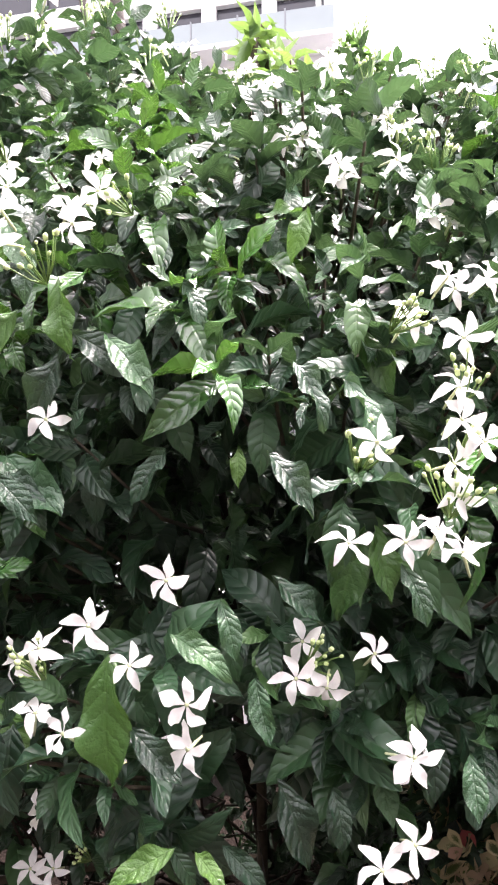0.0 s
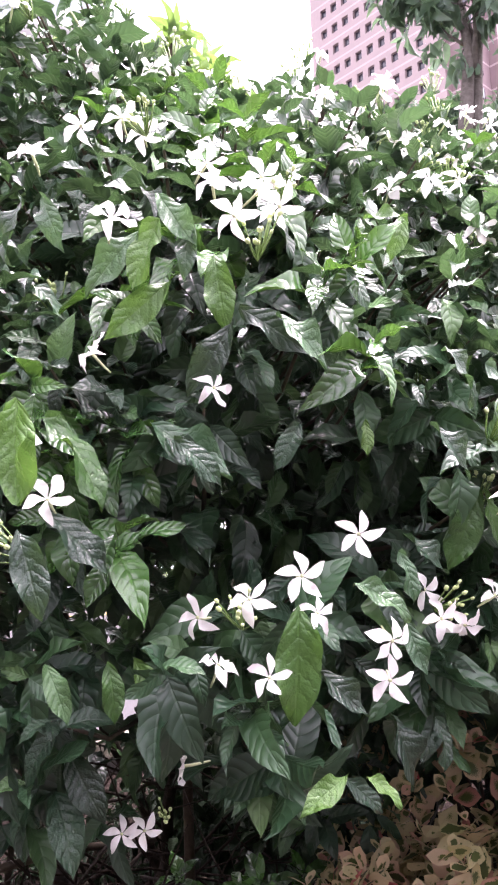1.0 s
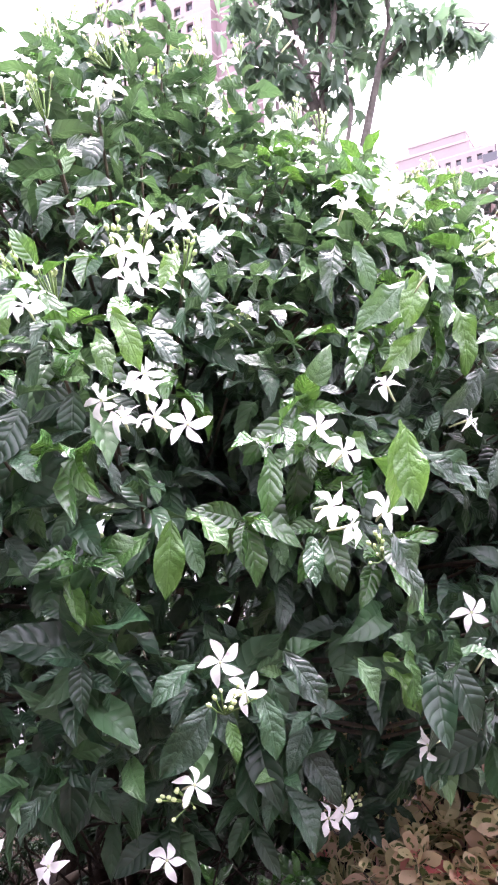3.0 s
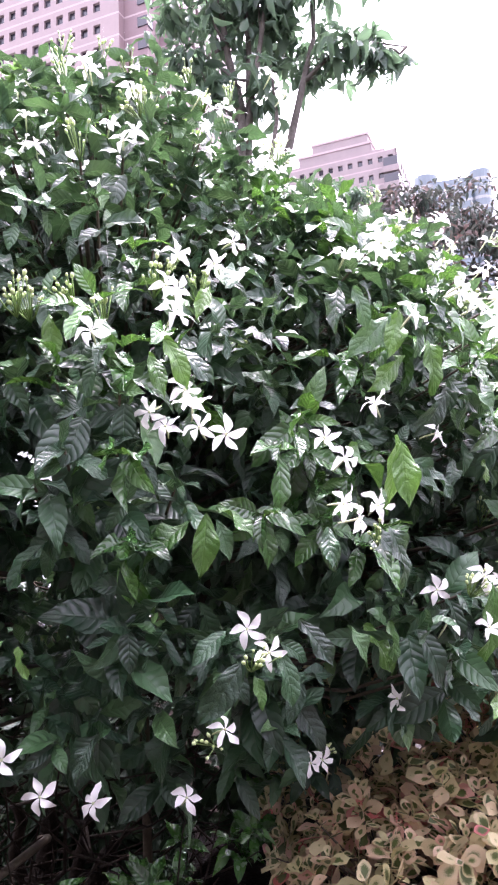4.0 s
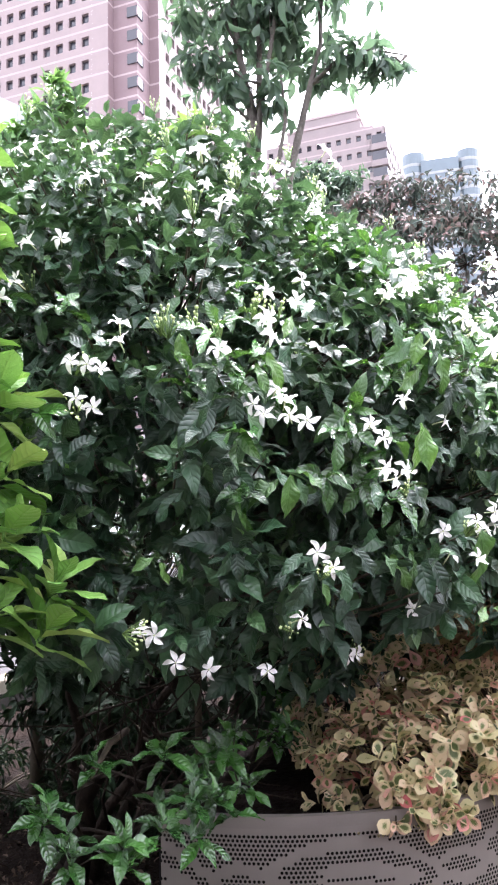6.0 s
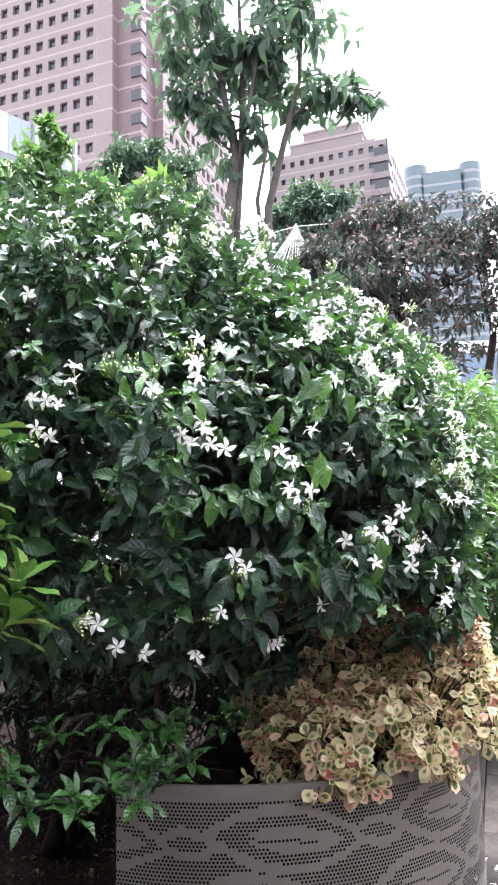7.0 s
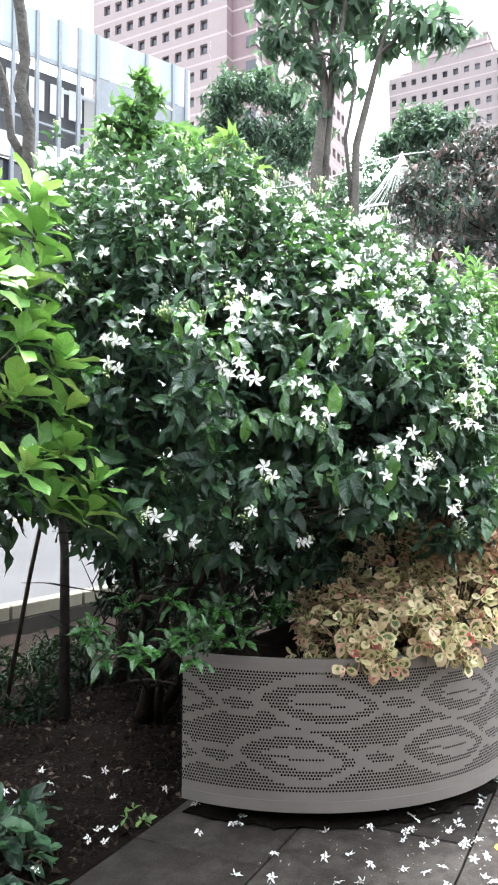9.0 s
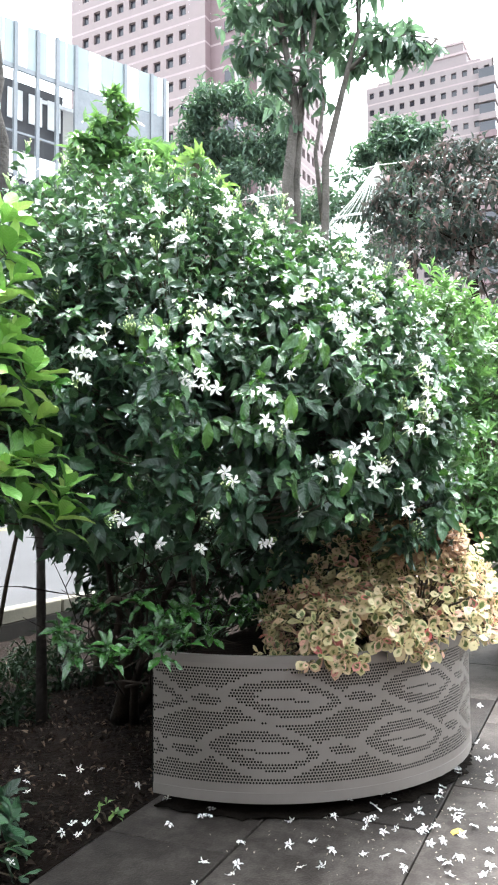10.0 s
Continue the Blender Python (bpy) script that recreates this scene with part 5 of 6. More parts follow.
def bare_tree():
    """The grey trunk that stands behind the bush and rises out of view."""
    rng = np.random.default_rng(43)
    ob = thing("grey_tree", "slender grey tree forking high above the bush", "tree", at=(-0.2, 3.2, 0))
    side = Vector((0.81, -0.58, 0))
    main = [Vector((0.0, 0.08, -0.05)), Vector((-0.03, 0.04, 0.9)), Vector((-0.16, 0.0, 1.9))]
    for z, w in ((2.6, -0.01), (2.96, 0.0), (3.18, 0.022), (3.37, -0.02), (3.51, 0.02), (3.75, 0.012), (3.96, -0.01), (4.4, -0.03), (5.2, 0.0)):
        main.append(Vector((-0.24 - 0.10 * (z - 2.8), -0.08 - 0.055 * (z - 2.8), z)) + side * (w - 0.065))
    part("trunk", tube_mesh("trunk", [main], [[0.034, 0.025, 0.027, 0.032, 0.036, 0.034, 0.034, 0.031, 0.030, 0.030, 0.028, 0.024]], M_GREY_BARK, 10), ob)
    fork = [main[4], main[4] - side * 0.09 + Vector((0, 0, 0.16)), main[4] - side * 0.135 + Vector((0, 0, 0.45)), main[4] - side * 0.33 + Vector((0, 0, 1.0)), Vector((-0.72, -0.05, 5.0))]
    # crown out of view, added on the seen trunk to shade the bed
    t_, a_ = [], []
    for c, r, n in (((-0.5, 0.1, 6.6), (1.3, 1.2, 0.7), 130), ((-1.2, 0.2, 6.5), (1.0, 0.9, 0.6), 100), ((-0.7, -0.5, 7.3), (1.1, 1.0, 0.6), 100)):
        d = unit(rng.normal(0, 1, (n, 3)))
        t_.append(np.array(c) + d * rng.uniform(0.35, 1.0, (n, 1)) ** 0.6 * np.array(r))
        a_.append(unit(d + np.array([0, 0, 0.3])))
    part("crown", leaf_cloud("crown", leaf_shapes(3, 2, 6, 0.45, 1.0, 0.4, 0.4, 0.0, 21), *shoots(np.concatenate(t_), np.concatenate(a_), rng, 3, 0.16, 0.2, 0.6), M_TREE), ob, "unseen leaves added high above the bush to cast shade", "stuff")
    part("limb", tube_mesh("limb", [[main[-1], Vector((-0.45, 0.0, 6.0)), Vector((-0.5, 0.1, 6.6))]], [[0.028, 0.02, 0.01]], M_GREY_BARK, 7), ob)
    part("limb", tube_mesh("limb", [[fork[-1], Vector((-0.9, 0.0, 5.8)), Vector((-1.2, 0.2, 6.5))]], [[0.02, 0.015, 0.008]], M_GREY_BARK, 7), ob)
    part("limb", tube_mesh("limb", [fork], [[0.026, 0.024, 0.022, 0.018, 0.014]], M_GREY_BARK, 8), ob)


bare_tree()


# ---- trees ----
def tree(name, label, base, trunks, lobes, mat, bark, length, ratio, droop, seed, pairs=3, splay=1.0, airy=0.26):
    """Trunks as (points, radii) and a crown of leafy shoots gathered in lobes (centre, radii, shoots)."""
    rng = np.random.default_rng(seed)
    ob = thing(name, label, "tree", at=base)
    for pts, rad in trunks:
        part("trunk", tube_mesh("trunk", [[Vector(p) for p in pts]], [rad], bark, 9), ob)
    all_t, all_a, paths, radii = [], [], [], []
    for c, r, n in lobes:
        sprays = max(3, n // 11)
        d = unit(rng.normal(0, 1, (sprays, 3)))
        mid = np.array(c) + d * rng.uniform(0.35, 1.12, (sprays, 1)) ** 0.7 * np.array(r)
        own = rng.integers(0, sprays, n)
        t = mid[own] + rng.normal(0, 1, (n, 3)) * np.array(r) * np.array([airy, airy, airy * 0.4])
        all_t.append(t)
        all_a.append(unit(d[own] * 0.8 + np.array([0, 0, 0.45]) + rng.normal(0, 0.4, (n, 3))))
        foot = min((Vector(p) for pts, _ in trunks for p in pts[1:]), key=lambda p: (p - Vector(c) + Vector((0, 0, 0.15))).length)
        k = max(1.0, max(r))
        part("limb", tube_mesh("limb", [[foot, foot.lerp(Vector(c), 0.5) + Vector((0, 0, -0.05)), Vector(c)]], [[0.015 * k, 0.011 * k, 0.006]], bark, 5), ob)
        for q in mid:
            paths.append([Vector(c), Vector(c).lerp(Vector(q), 0.5) + Vector((0, 0, 0.03)), Vector(q)])
            radii.append([0.005, 0.004, 0.002])
    part("twig_frame", tube_mesh("twig_frame", paths, radii, bark, 4), ob, "", "stuff")
    part("crown", leaf_cloud("crown", SIMPLE, *shoots(np.concatenate(all_t), np.concatenate(all_a), rng, pairs, length, ratio, droop, spacing=length * 0.3, splay=splay), mat), ob, "", "stuff")
    return ob


SIMPLE = leaf_shapes(3, 2, 6, widest=0.45, tip=1.0, fold=0.4, bend=0.4, ripple=0.0, seed=21)
def spread(bearing, items):
    """Lobes of a crown by their way to the side of a bearing, height, depth, radii and number of shoots."""
    f = Vector((bearing[0], bearing[1], 0)).normalized()
    side = Vector((f.y, -f.x, 0))
    return [((*(side * a + f * d).xy, z), (ra, ra, rz), n) for a, z, d, ra, rz, n in items]


def rising(bearing, items):
    """Points of a trunk by their way to the side of a bearing, depth and height."""
    f = Vector((bearing[0], bearing[1], 0)).normalized()
    side = Vector((f.y, -f.x, 0))
    return [(*(side * a + f * d).xy, z) for a, d, z in items]


TALL = (0.686, 0.727)
tree("tall_tree", "tall slender tree with several stems and drooping dark green leaves", (2.43, 4.16, 0),
     [(rising(TALL, [(0.0, 0.0, -0.1), (-0.02, 0.0, 2.4), (-0.03, 0.0, 4.0), (0.05, 0.02, 4.65), (-0.05, 0.05, 5.32), (-0.15, 0.0, 6.3)]), [0.085, 0.07, 0.052, 0.036, 0.026, 0.012]),
      (rising(TALL, [(0.07, 0.06, -0.1), (0.06, 0.05, 2.6), (0.04, 0.05, 4.0), (0.10, 0.06, 4.7), (0.12, 0.08, 5.35), (0.1, 0.0, 6.4)]), [0.05, 0.042, 0.036, 0.030, 0.022, 0.012]),
      (rising(TALL, [(0.05, 0.03, 4.45), (0.15, -0.05, 4.95), (0.22, -0.05, 5.34), (0.35, 0.0, 6.2)]), [0.025, 0.02, 0.018, 0.01]),
      (rising(TALL, [(0.22, -0.08, -0.1), (0.27, -0.08, 2.6), (0.31, -0.05, 4.15), (0.39, -0.05, 4.46), (0.51, -0.05, 4.93), (0.61, 0.0, 5.31), (0.66, 0.05, 6.0)]), [0.045, 0.038, 0.034, 0.030, 0.024, 0.018, 0.01]),
      (rising(TALL, [(0.27, -0.05, 3.6), (0.22, -0.10, 4.2), (0.30, -0.12, 4.6), (0.27, -0.1, 5.1)]), [0.020, 0.018, 0.015, 0.008]),
      (rising(TALL, [(0.50, -0.05, 4.92), (0.74, -0.1, 5.12), (1.0, -0.12, 5.18), (1.28, -0.1, 5.14)]), [0.018, 0.014, 0.010, 0.005])],
     spread(TALL, [(-0.2, 5.72, 0.0, 0.36, 0.34, 62), (0.2, 5.80, 0.1, 0.45, 0.36, 80), (0.60, 5.72, -0.1, 0.36, 0.34, 62), (0.22, 5.52, 0.0, 0.62, 0.26, 60), (0.2, 5.75, 0.0, 0.78, 0.45, 50), (-0.15, 5.15, 0.0, 0.36, 0.30, 15), (0.1, 4.9, 0.0, 0.34, 0.28, 14), (0.85, 5.1, -0.1, 0.50, 0.22, 18),
                   (0.05, 6.5, 0.0, 0.55, 0.28, 80), (0.5, 6.75, 0.0, 0.5, 0.3, 50), (0.2, 7.2, 0.0, 0.8, 0.4, 80),
                   (0.66, 5.10, -0.05, 0.18, 0.10, 15), (0.92, 5.15, -0.1, 0.20, 0.12, 24), (1.18, 5.13, -0.1, 0.15, 0.10, 12),
                   (-0.40, 5.20, 0.0, 0.13, 0.12, 8), (-0.22, 5.02, 0.0, 0.15, 0.11, 9), (0.04, 4.95, 0.0, 0.18, 0.13, 12), (0.30, 4.80, 0.0, 0.14, 0.11, 8), (0.0, 4.6, 0.0, 0.1, 0.1, 4)]),
     M_TREE, M_PALE_BARK, 0.19, 0.19, 0.75, 51, pairs=2, splay=1.2)
tree("round_tree", "dense layered dark green tree in the distance", (8.6, 13.5, 0), [([(0, 0, -0.1), (0, 0, 3.2), (0.1, 0, 8.4)], [0.22, 0.18, 0.1])],
     spread((0.597, 0.802), [(-0.9, 9.95, 0.0, 0.50, 0.30, 100), (-0.2, 10.5, 0.0, 0.62, 0.36, 140), (0.6, 10.2, 0.0, 0.58, 0.34, 120), (1.1, 9.6, 0.0, 0.40, 0.32, 80), (-0.9, 9.2, 0.0, 0.50, 0.34, 90),
                             (0.0, 9.4, 0.2, 0.85, 0.45, 160), (0.7, 8.9, 0.0, 0.70, 0.42, 110), (-0.3, 8.6, 0.0, 0.90, 0.40, 110), (0.0, 7.8, 0.0, 1.2, 0.6, 120), (0.0, 6.9, 0.0, 1.3, 0.6, 100)]), M_FAR_TREE, M_BARK, 0.19, 0.16, 0.2, 53, pairs=4, splay=1.3, airy=0.32)
tree("spreading_tree", "spreading dark green tree in the distance", (12.3, 11.5, 0), [([(0, 0, -0.1), (0, 0, 3.5), (0.2, 0, 8.6)], [0.2, 0.16, 0.08])],
     spread((0.759, 0.651), [(-0.1, 10.1, 0.0, 0.5, 0.32, 90), (-0.6, 9.75, 0.0, 0.5, 0.32, 80), (0.35, 9.8, 0.0, 0.4, 0.32, 70), (-0.9, 9.4, 0.0, 0.4, 0.3, 60), (-0.2, 9.4, 0.0, 0.8, 0.4, 110),
                             (0.4, 9.2, 0.0, 0.5, 0.35, 60), (-0.6, 8.7, 0.0, 1.0, 0.5, 110), (-1.7, 8.3, 0.0, 0.9, 0.6, 100), (-2.7, 8.0, 0.0, 0.8, 0.7, 90), (0.0, 8.0, 0.0, 1.2, 0.6, 110), (-1.4, 7.2, 0.0, 1.4, 0.7, 110)]), M_FAR_TREE, M_BARK, 0.2, 0.16, 0.2, 57, pairs=4, splay=1.3, airy=0.32)
tree("copper_tree", "broad tree with dull copper and green leaves", (7.0, 5.7, 0.0), [([(0, 0, -0.1), (0.1, 0, 2.0), (0.0, 0, 4.6)], [0.15, 0.12, 0.06]), ([(0.2, -0.3, -0.1), (0.6, -0.6, 2.0), (0.9, -0.9, 4.2)], [0.10, 0.08, 0.05])],
     spread((0.812, 0.583), [(-0.4, 5.72, 0.0, 0.55, 0.45, 150), (0.2, 5.75, 0.1, 0.60, 0.42, 170), (1.0, 5.6, 0.0, 0.7, 0.5, 180), (1.8, 5.5, 0.0, 0.7, 0.5, 150), (-0.95, 5.35, 0.0, 0.45, 0.36, 100), (-0.2, 5.1, 0.0, 0.9, 0.45, 190),
                             (0.7, 4.9, 0.0, 1.0, 0.5, 190), (-0.7, 4.7, 0.0, 0.5, 0.35, 70), (0.2, 4.3, 0.0, 1.2, 0.5, 150), (1.8, 4.6, 0.0, 0.8, 0.6, 130), (0.3, 3.6, 0.0, 1.2, 0.5, 90)]),
     M_COPPER, M_BARK, 0.13, 0.20, 0.45, 59, splay=1.2)
tree("young_tree", "young upright tree with fresh green leaves", (0.43, 3.85, 0), [(rising((0.434, 0.901), [(0, 0, -0.05), (0.05, 0, 2.0), (0.09, 0, 3.95)]), [0.04, 0.03, 0.012])],
     spread((0.434, 0.901), [(0.09, 3.95, 0.0, 0.11, 0.12, 20), (0.07, 3.76, 0.0, 0.18, 0.11, 32), (0.29, 3.64, 0.0, 0.18, 0.11, 38), (-0.14, 3.6, 0.0, 0.18, 0.11, 34), (0.09, 3.47, 0.0, 0.40, 0.16, 80), (0.09, 3.21, 0.0, 0.5, 0.22, 90), (0.09, 2.95, 0.0, 0.55, 0.22, 70)]), M_FERN, M_TWIG, 0.11, 0.2, 0.1, 61)
tree("pale_sapling", "slim sapling with bright young green leaves above the bush", (0.0, 2.02, 0), [(rising((0.517, 0.856), [(0, 0, -0.05), (0, 0, 1.5), (0.02, 0, 2.80)]), [0.014, 0.011, 0.004])],
     spread((0.517, 0.856), [(0.02, 2.83, 0.0, 0.035, 0.04, 5), (0.02, 2.76, 0.0, 0.06, 0.05, 6), (0.12, 2.70, 0.0, 0.09, 0.05, 8), (-0.08, 2.67, 0.0, 0.08, 0.05, 7), (0.04, 2.60, 0.0, 0.14, 0.06, 10)]), M_YOUNG, M_TWIG, 0.10, 0.17, 0.1, 63)
rng = np.random.default_rng(67)
NARROW = leaf_shapes(3, 2, 5, widest=0.45, tip=1.0, fold=0.3, bend=0.4, ripple=0.0, seed=25)
for c, r, h, n in [((2.75, 2.95, 2.2), 0.5, 0.8, 240), ((3.4, 2.9, 1.9), 0.65, 0.85, 300), ((3.0, 2.55, 1.2), 0.6, 0.8, 260), ((4.1, 3.1, 1.7), 0.8, 1.0, 260), ((2.75, 2.6, 0.9), 0.5, 0.65, 220), ((3.35, 2.35, 0.6), 0.6, 0.85, 260)]:
    clump("feathery_shrub", "tall feathery bright green shrub beyond the planter", "shrub", c, r, h, n, rng, NARROW, M_FERN, 0.098, 0.17, 5, 0.3, "feathery shrubs")
clump("far_planter_shrub", "pale variegated shrub in the far planter", "shrub", (4.95, 3.75, 0.75), 0.6, 0.55, 200, rng, ROUND_LEAF, M_VARIEGATED, 0.05, 0.3, 4, 0.5)
far = thing("far_planter", "grey metal planter standing further along the pavement", "planter", at=(5.0, 3.8, 0))
part("wall", tube_mesh("wall", [[(0, 0, 0.05), (0, 0, 0.6)]], [[0.62, 0.62]], M_METAL, 40), far)
part("plinth", tube_mesh("plinth", [[(0, 0, -0.02), (0, 0, 0.05)]], [[0.52, 0.52]], M_LINER, 40), far)

# ---- cord net with stars ----
NET_SIDE, NET_FAR = Vector((0.688, -0.726, 0)), Vector((0.726, 0.688, 0))
net = thing("cord_net", "cone of pale cords under a white cap among the trees", "net", at=(8.92, 9.28, 0))
apex = Vector((0, 0, 7.50))
hub = NET_SIDE * -0.33 + Vector((0, 0, 6.36))
ring = [hub + NET_SIDE * (0.59 * math.cos(2 * math.pi * k / 26)) + NET_FAR * (0.59 * math.sin(2 * math.pi * k / 26)) for k in range(27)]
for k in range(26):
    sag = apex.lerp(ring[k], 0.55) - (apex.lerp(ring[k], 0.55) - (hub + Vector((0, 0, 0.5)))) * 0.12 - Vector((0, 0, 0.05))
    part("cord", tube_mesh("cord", [[apex, sag, ring[k]]], [[0.007] * 3], M_NET, 4), net)
part("hoop", tube_mesh("hoop", [ring], [[0.022] * 27], M_NET, 5), net)
part("cap", tube_mesh("cap", [[apex + Vector((0, 0, 0.05)), apex - Vector((0, 0, 0.1)), apex - Vector((0, 0, 0.34))]], [[0.01, 0.06, 0.17]], M_NET, 10), net, "white cloth cap")
part("hanging_line", tube_mesh("hanging_line", [[ring[13], NET_SIDE * -1.3 + Vector((0, 0, 6.32)), NET_SIDE * -2.2 + Vector((0, 0, 6.3))]], [[0.02] * 3], M_NET, 4), net)
part("hanging_line", tube_mesh("hanging_line", [[apex, NET_SIDE * -1.6 + Vector((0, 0, 7.1)), NET_SIDE * -3.2 + Vector((0, 0, 6.95))]], [[0.008] * 3], M_NET, 4), net)
part("hanging_line", tube_mesh("hanging_line", [[apex, NET_SIDE * 1.2 + Vector((0, 0, 7.55)), NET_SIDE * 2.6 + Vector((0, 0, 7.8))]], [[0.008] * 3], M_NET, 4), net)


def star_ornament(at, big):
    ob = thing("star_ornament", "flat white five-pointed star hung on a cord by the net", "ornament", "hanging stars", at=at)
    sv = []
    for k in range(10):
        a, q = math.pi / 2 + k * math.pi / 5, (big if k % 2 == 0 else big * 0.42)
        sv.append((q * math.cos(a), q * math.sin(a)))
    verts = [(x, -0.012, y) for x, y in sv] + [(x, 0.012, y) for x, y in sv] + [(0, -0.03, 0), (0, 0.03, 0)]
    faces = [(k, (k + 1) % 10, 20) for k in range(10)] + [(10 + (k + 1) % 10, 10 + k, 21) for k in range(10)] + [(k, 10 + k, 10 + (k + 1) % 10, (k + 1) % 10) for k in range(10)]
    part("star", mesh_of("star", verts, faces, M_STAR), ob, m=Matrix.Rotation(radians(-46), 4, "Z"))
    part("string", tube_mesh("string", [[(0, 0, big * 0.9), (0.02, 0, big + 0.22)]], [[0.004, 0.004]], M_NET, 4), ob)


star_ornament(tuple(Vector((8.92, 9.28, 6.97)) + NET_SIDE * -0.48 - NET_FAR * 0.4), 0.145)
star_ornament(tuple(Vector((8.92, 9.28, 6.22)) + NET_SIDE * 0.20 - NET_FAR * 0.30), 0.10)


# ---- buildings ----
def facade(owner, origin, along, cols, rows, cw, ch, ww, wh, sill, deep, wall, band, pane, band_h=0.0, panes_as_parts=True, skip=lambda c, r: False, name="wall"):
    """A wall of cells with recessed windows; the panes are parts set back in their openings."""
    o, x, z = Vector(origin), Vector(along).normalized(), Vector((0, 0, 1))
    inw = z.cross(x)
    verts, faces, idx = [], [], []

    def quad(a, b, c, d, m):
        i = len(verts)
        verts.extend((a, b, c, d))
        faces.append((i, i + 1, i + 2, i + 3))
        idx.append(m)

    pane_me = None
    if pane:
        x0, x1 = (cw - ww) / 2, (cw + ww) / 2
        pv = [x * 0, x * ww, x * ww + z * wh, z * wh]
        pane_me = mesh_of("window", pv, [(0, 1, 2, 3)], pane)
    joined_v, joined_f = [], []
    for r in range(rows):
        for c in range(cols):
            p = o + x * (c * cw) + z * (r * ch)
            top = ch - band_h
            if band_h:
                quad(p + z * top, p + x * cw + z * top, p + x * cw + z * ch, p + z * ch, 1)
            if not pane or skip(c, r):
                quad(p, p + x * cw, p + x * cw + z * top, p + z * top, 0)
                continue
            a, b = x * x0, x * x1
            zs, zt = z * sill, z * (sill + wh)
            quad(p, p + a, p + a + z * top, p + z * top, 0)
            quad(p + b, p + x * cw, p + x * cw + z * top, p + b + z * top, 0)
            quad(p + a, p + b, p + b + zs, p + a + zs, 0)
            quad(p + a + zt, p + b + zt, p + b + z * top, p + a + z * top, 0)
            i = inw * deep
            quad(p + a + zs, p + b + zs, p + b + zs + i, p + a + zs + i, 0)
            quad(p + b + zt, p + a + zt, p + a + zt + i, p + b + zt + i, 0)
            quad(p + a + zt, p + a + zs, p + a + zs + i, p + a + zt + i, 0)
            quad(p + b + zs, p + b + zt, p + b + zt + i, p + b + zs + i, 0)
            w = p + a + zs + i
            if panes_as_parts:
                part("window", pane_me, owner, m=Matrix.Translation(w))
            else:
                k = len(joined_v)
                joined_v += [w + v for v in pv]
                joined_f.append((k, k + 1, k + 2, k + 3))
    part(name, mesh_of(name, verts, faces, [wall, band], idx), owner)
    if joined_v:
        part("windows", mesh_of("windows", joined_v, joined_f, pane), owner, "", "stuff")


def roof_slab(owner, pts, z, mat, name="roof"):
    part(name, mesh_of(name, [Vector((p[0], p[1], z)) for p in pts], [tuple(range(len(pts)))], mat), owner)


LEFT, RIGHT = Vector((-0.43, 0.903, 0)), Vector((0.903, 0.43, 0))
TA = Vector((56.54, 85.57, 0))
tower = thing("pink_tower", "tall pink stone office tower with rows of small square windows", "building")
ROWS_T, CH = 30, 3.5
L_COLS = 9
facade(tower, TA + LEFT * (L_COLS * 2.12 + 2.6), -LEFT, L_COLS, ROWS_T, 2.12, CH, 1.15, 1.45, 1.0, 0.45, M_PINK, M_PINK_BAND, M_WINDOW, 0.3, skip=lambda c, r: r < 9 and c < 2)
facade(tower, TA + LEFT * 2.6, -LEFT, 1, ROWS_T, 2.6, CH, 1, 1, 1, 0.3, M_PINK, M_PINK_BAND, None, 0.3, name="corner_wall")
facade(tower, TA + LEFT * 23.28, -LEFT, 1, ROWS_T, 1.6, CH, 1, 1, 1, 0.3, M_PINK, M_PINK_BAND, None, 0.3, name="corner_wall")
TK = TA + RIGHT * 1.5 - LEFT * 3.7
TB = TK + RIGHT * 3.7 - LEFT * 1.5
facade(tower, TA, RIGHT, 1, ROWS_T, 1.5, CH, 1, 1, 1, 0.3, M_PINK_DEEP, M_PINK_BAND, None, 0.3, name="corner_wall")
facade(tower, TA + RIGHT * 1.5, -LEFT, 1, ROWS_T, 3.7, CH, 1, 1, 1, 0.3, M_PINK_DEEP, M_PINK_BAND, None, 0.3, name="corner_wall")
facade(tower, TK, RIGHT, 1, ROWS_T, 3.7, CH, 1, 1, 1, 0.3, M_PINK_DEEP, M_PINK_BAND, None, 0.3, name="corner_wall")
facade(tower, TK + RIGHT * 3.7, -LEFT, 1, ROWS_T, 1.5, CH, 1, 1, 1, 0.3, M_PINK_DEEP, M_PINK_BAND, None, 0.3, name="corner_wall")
facade(tower, TB, RIGHT, 1, ROWS_T, 1.8, CH, 1, 1, 1, 0.3, M_PINK, M_PINK_BAND, None, 0.3, name="corner_wall")
facade(tower, TB + RIGHT * 1.8, RIGHT, 12, ROWS_T, 1.9, CH, 1.15, 1.45, 1.0, 0.45, M_PINK, M_PINK_BAND, M_WINDOW, 0.3, panes_as_parts=True)
wl, wr = TA + LEFT * 23.28, TB + RIGHT * 24.6
roof_slab(tower, [TA, TK, TB, wr, wr + LEFT * 30, wl], ROWS_T * CH, M_PINK_BAND)
bay_w, bay_h = 1.45, 1.5
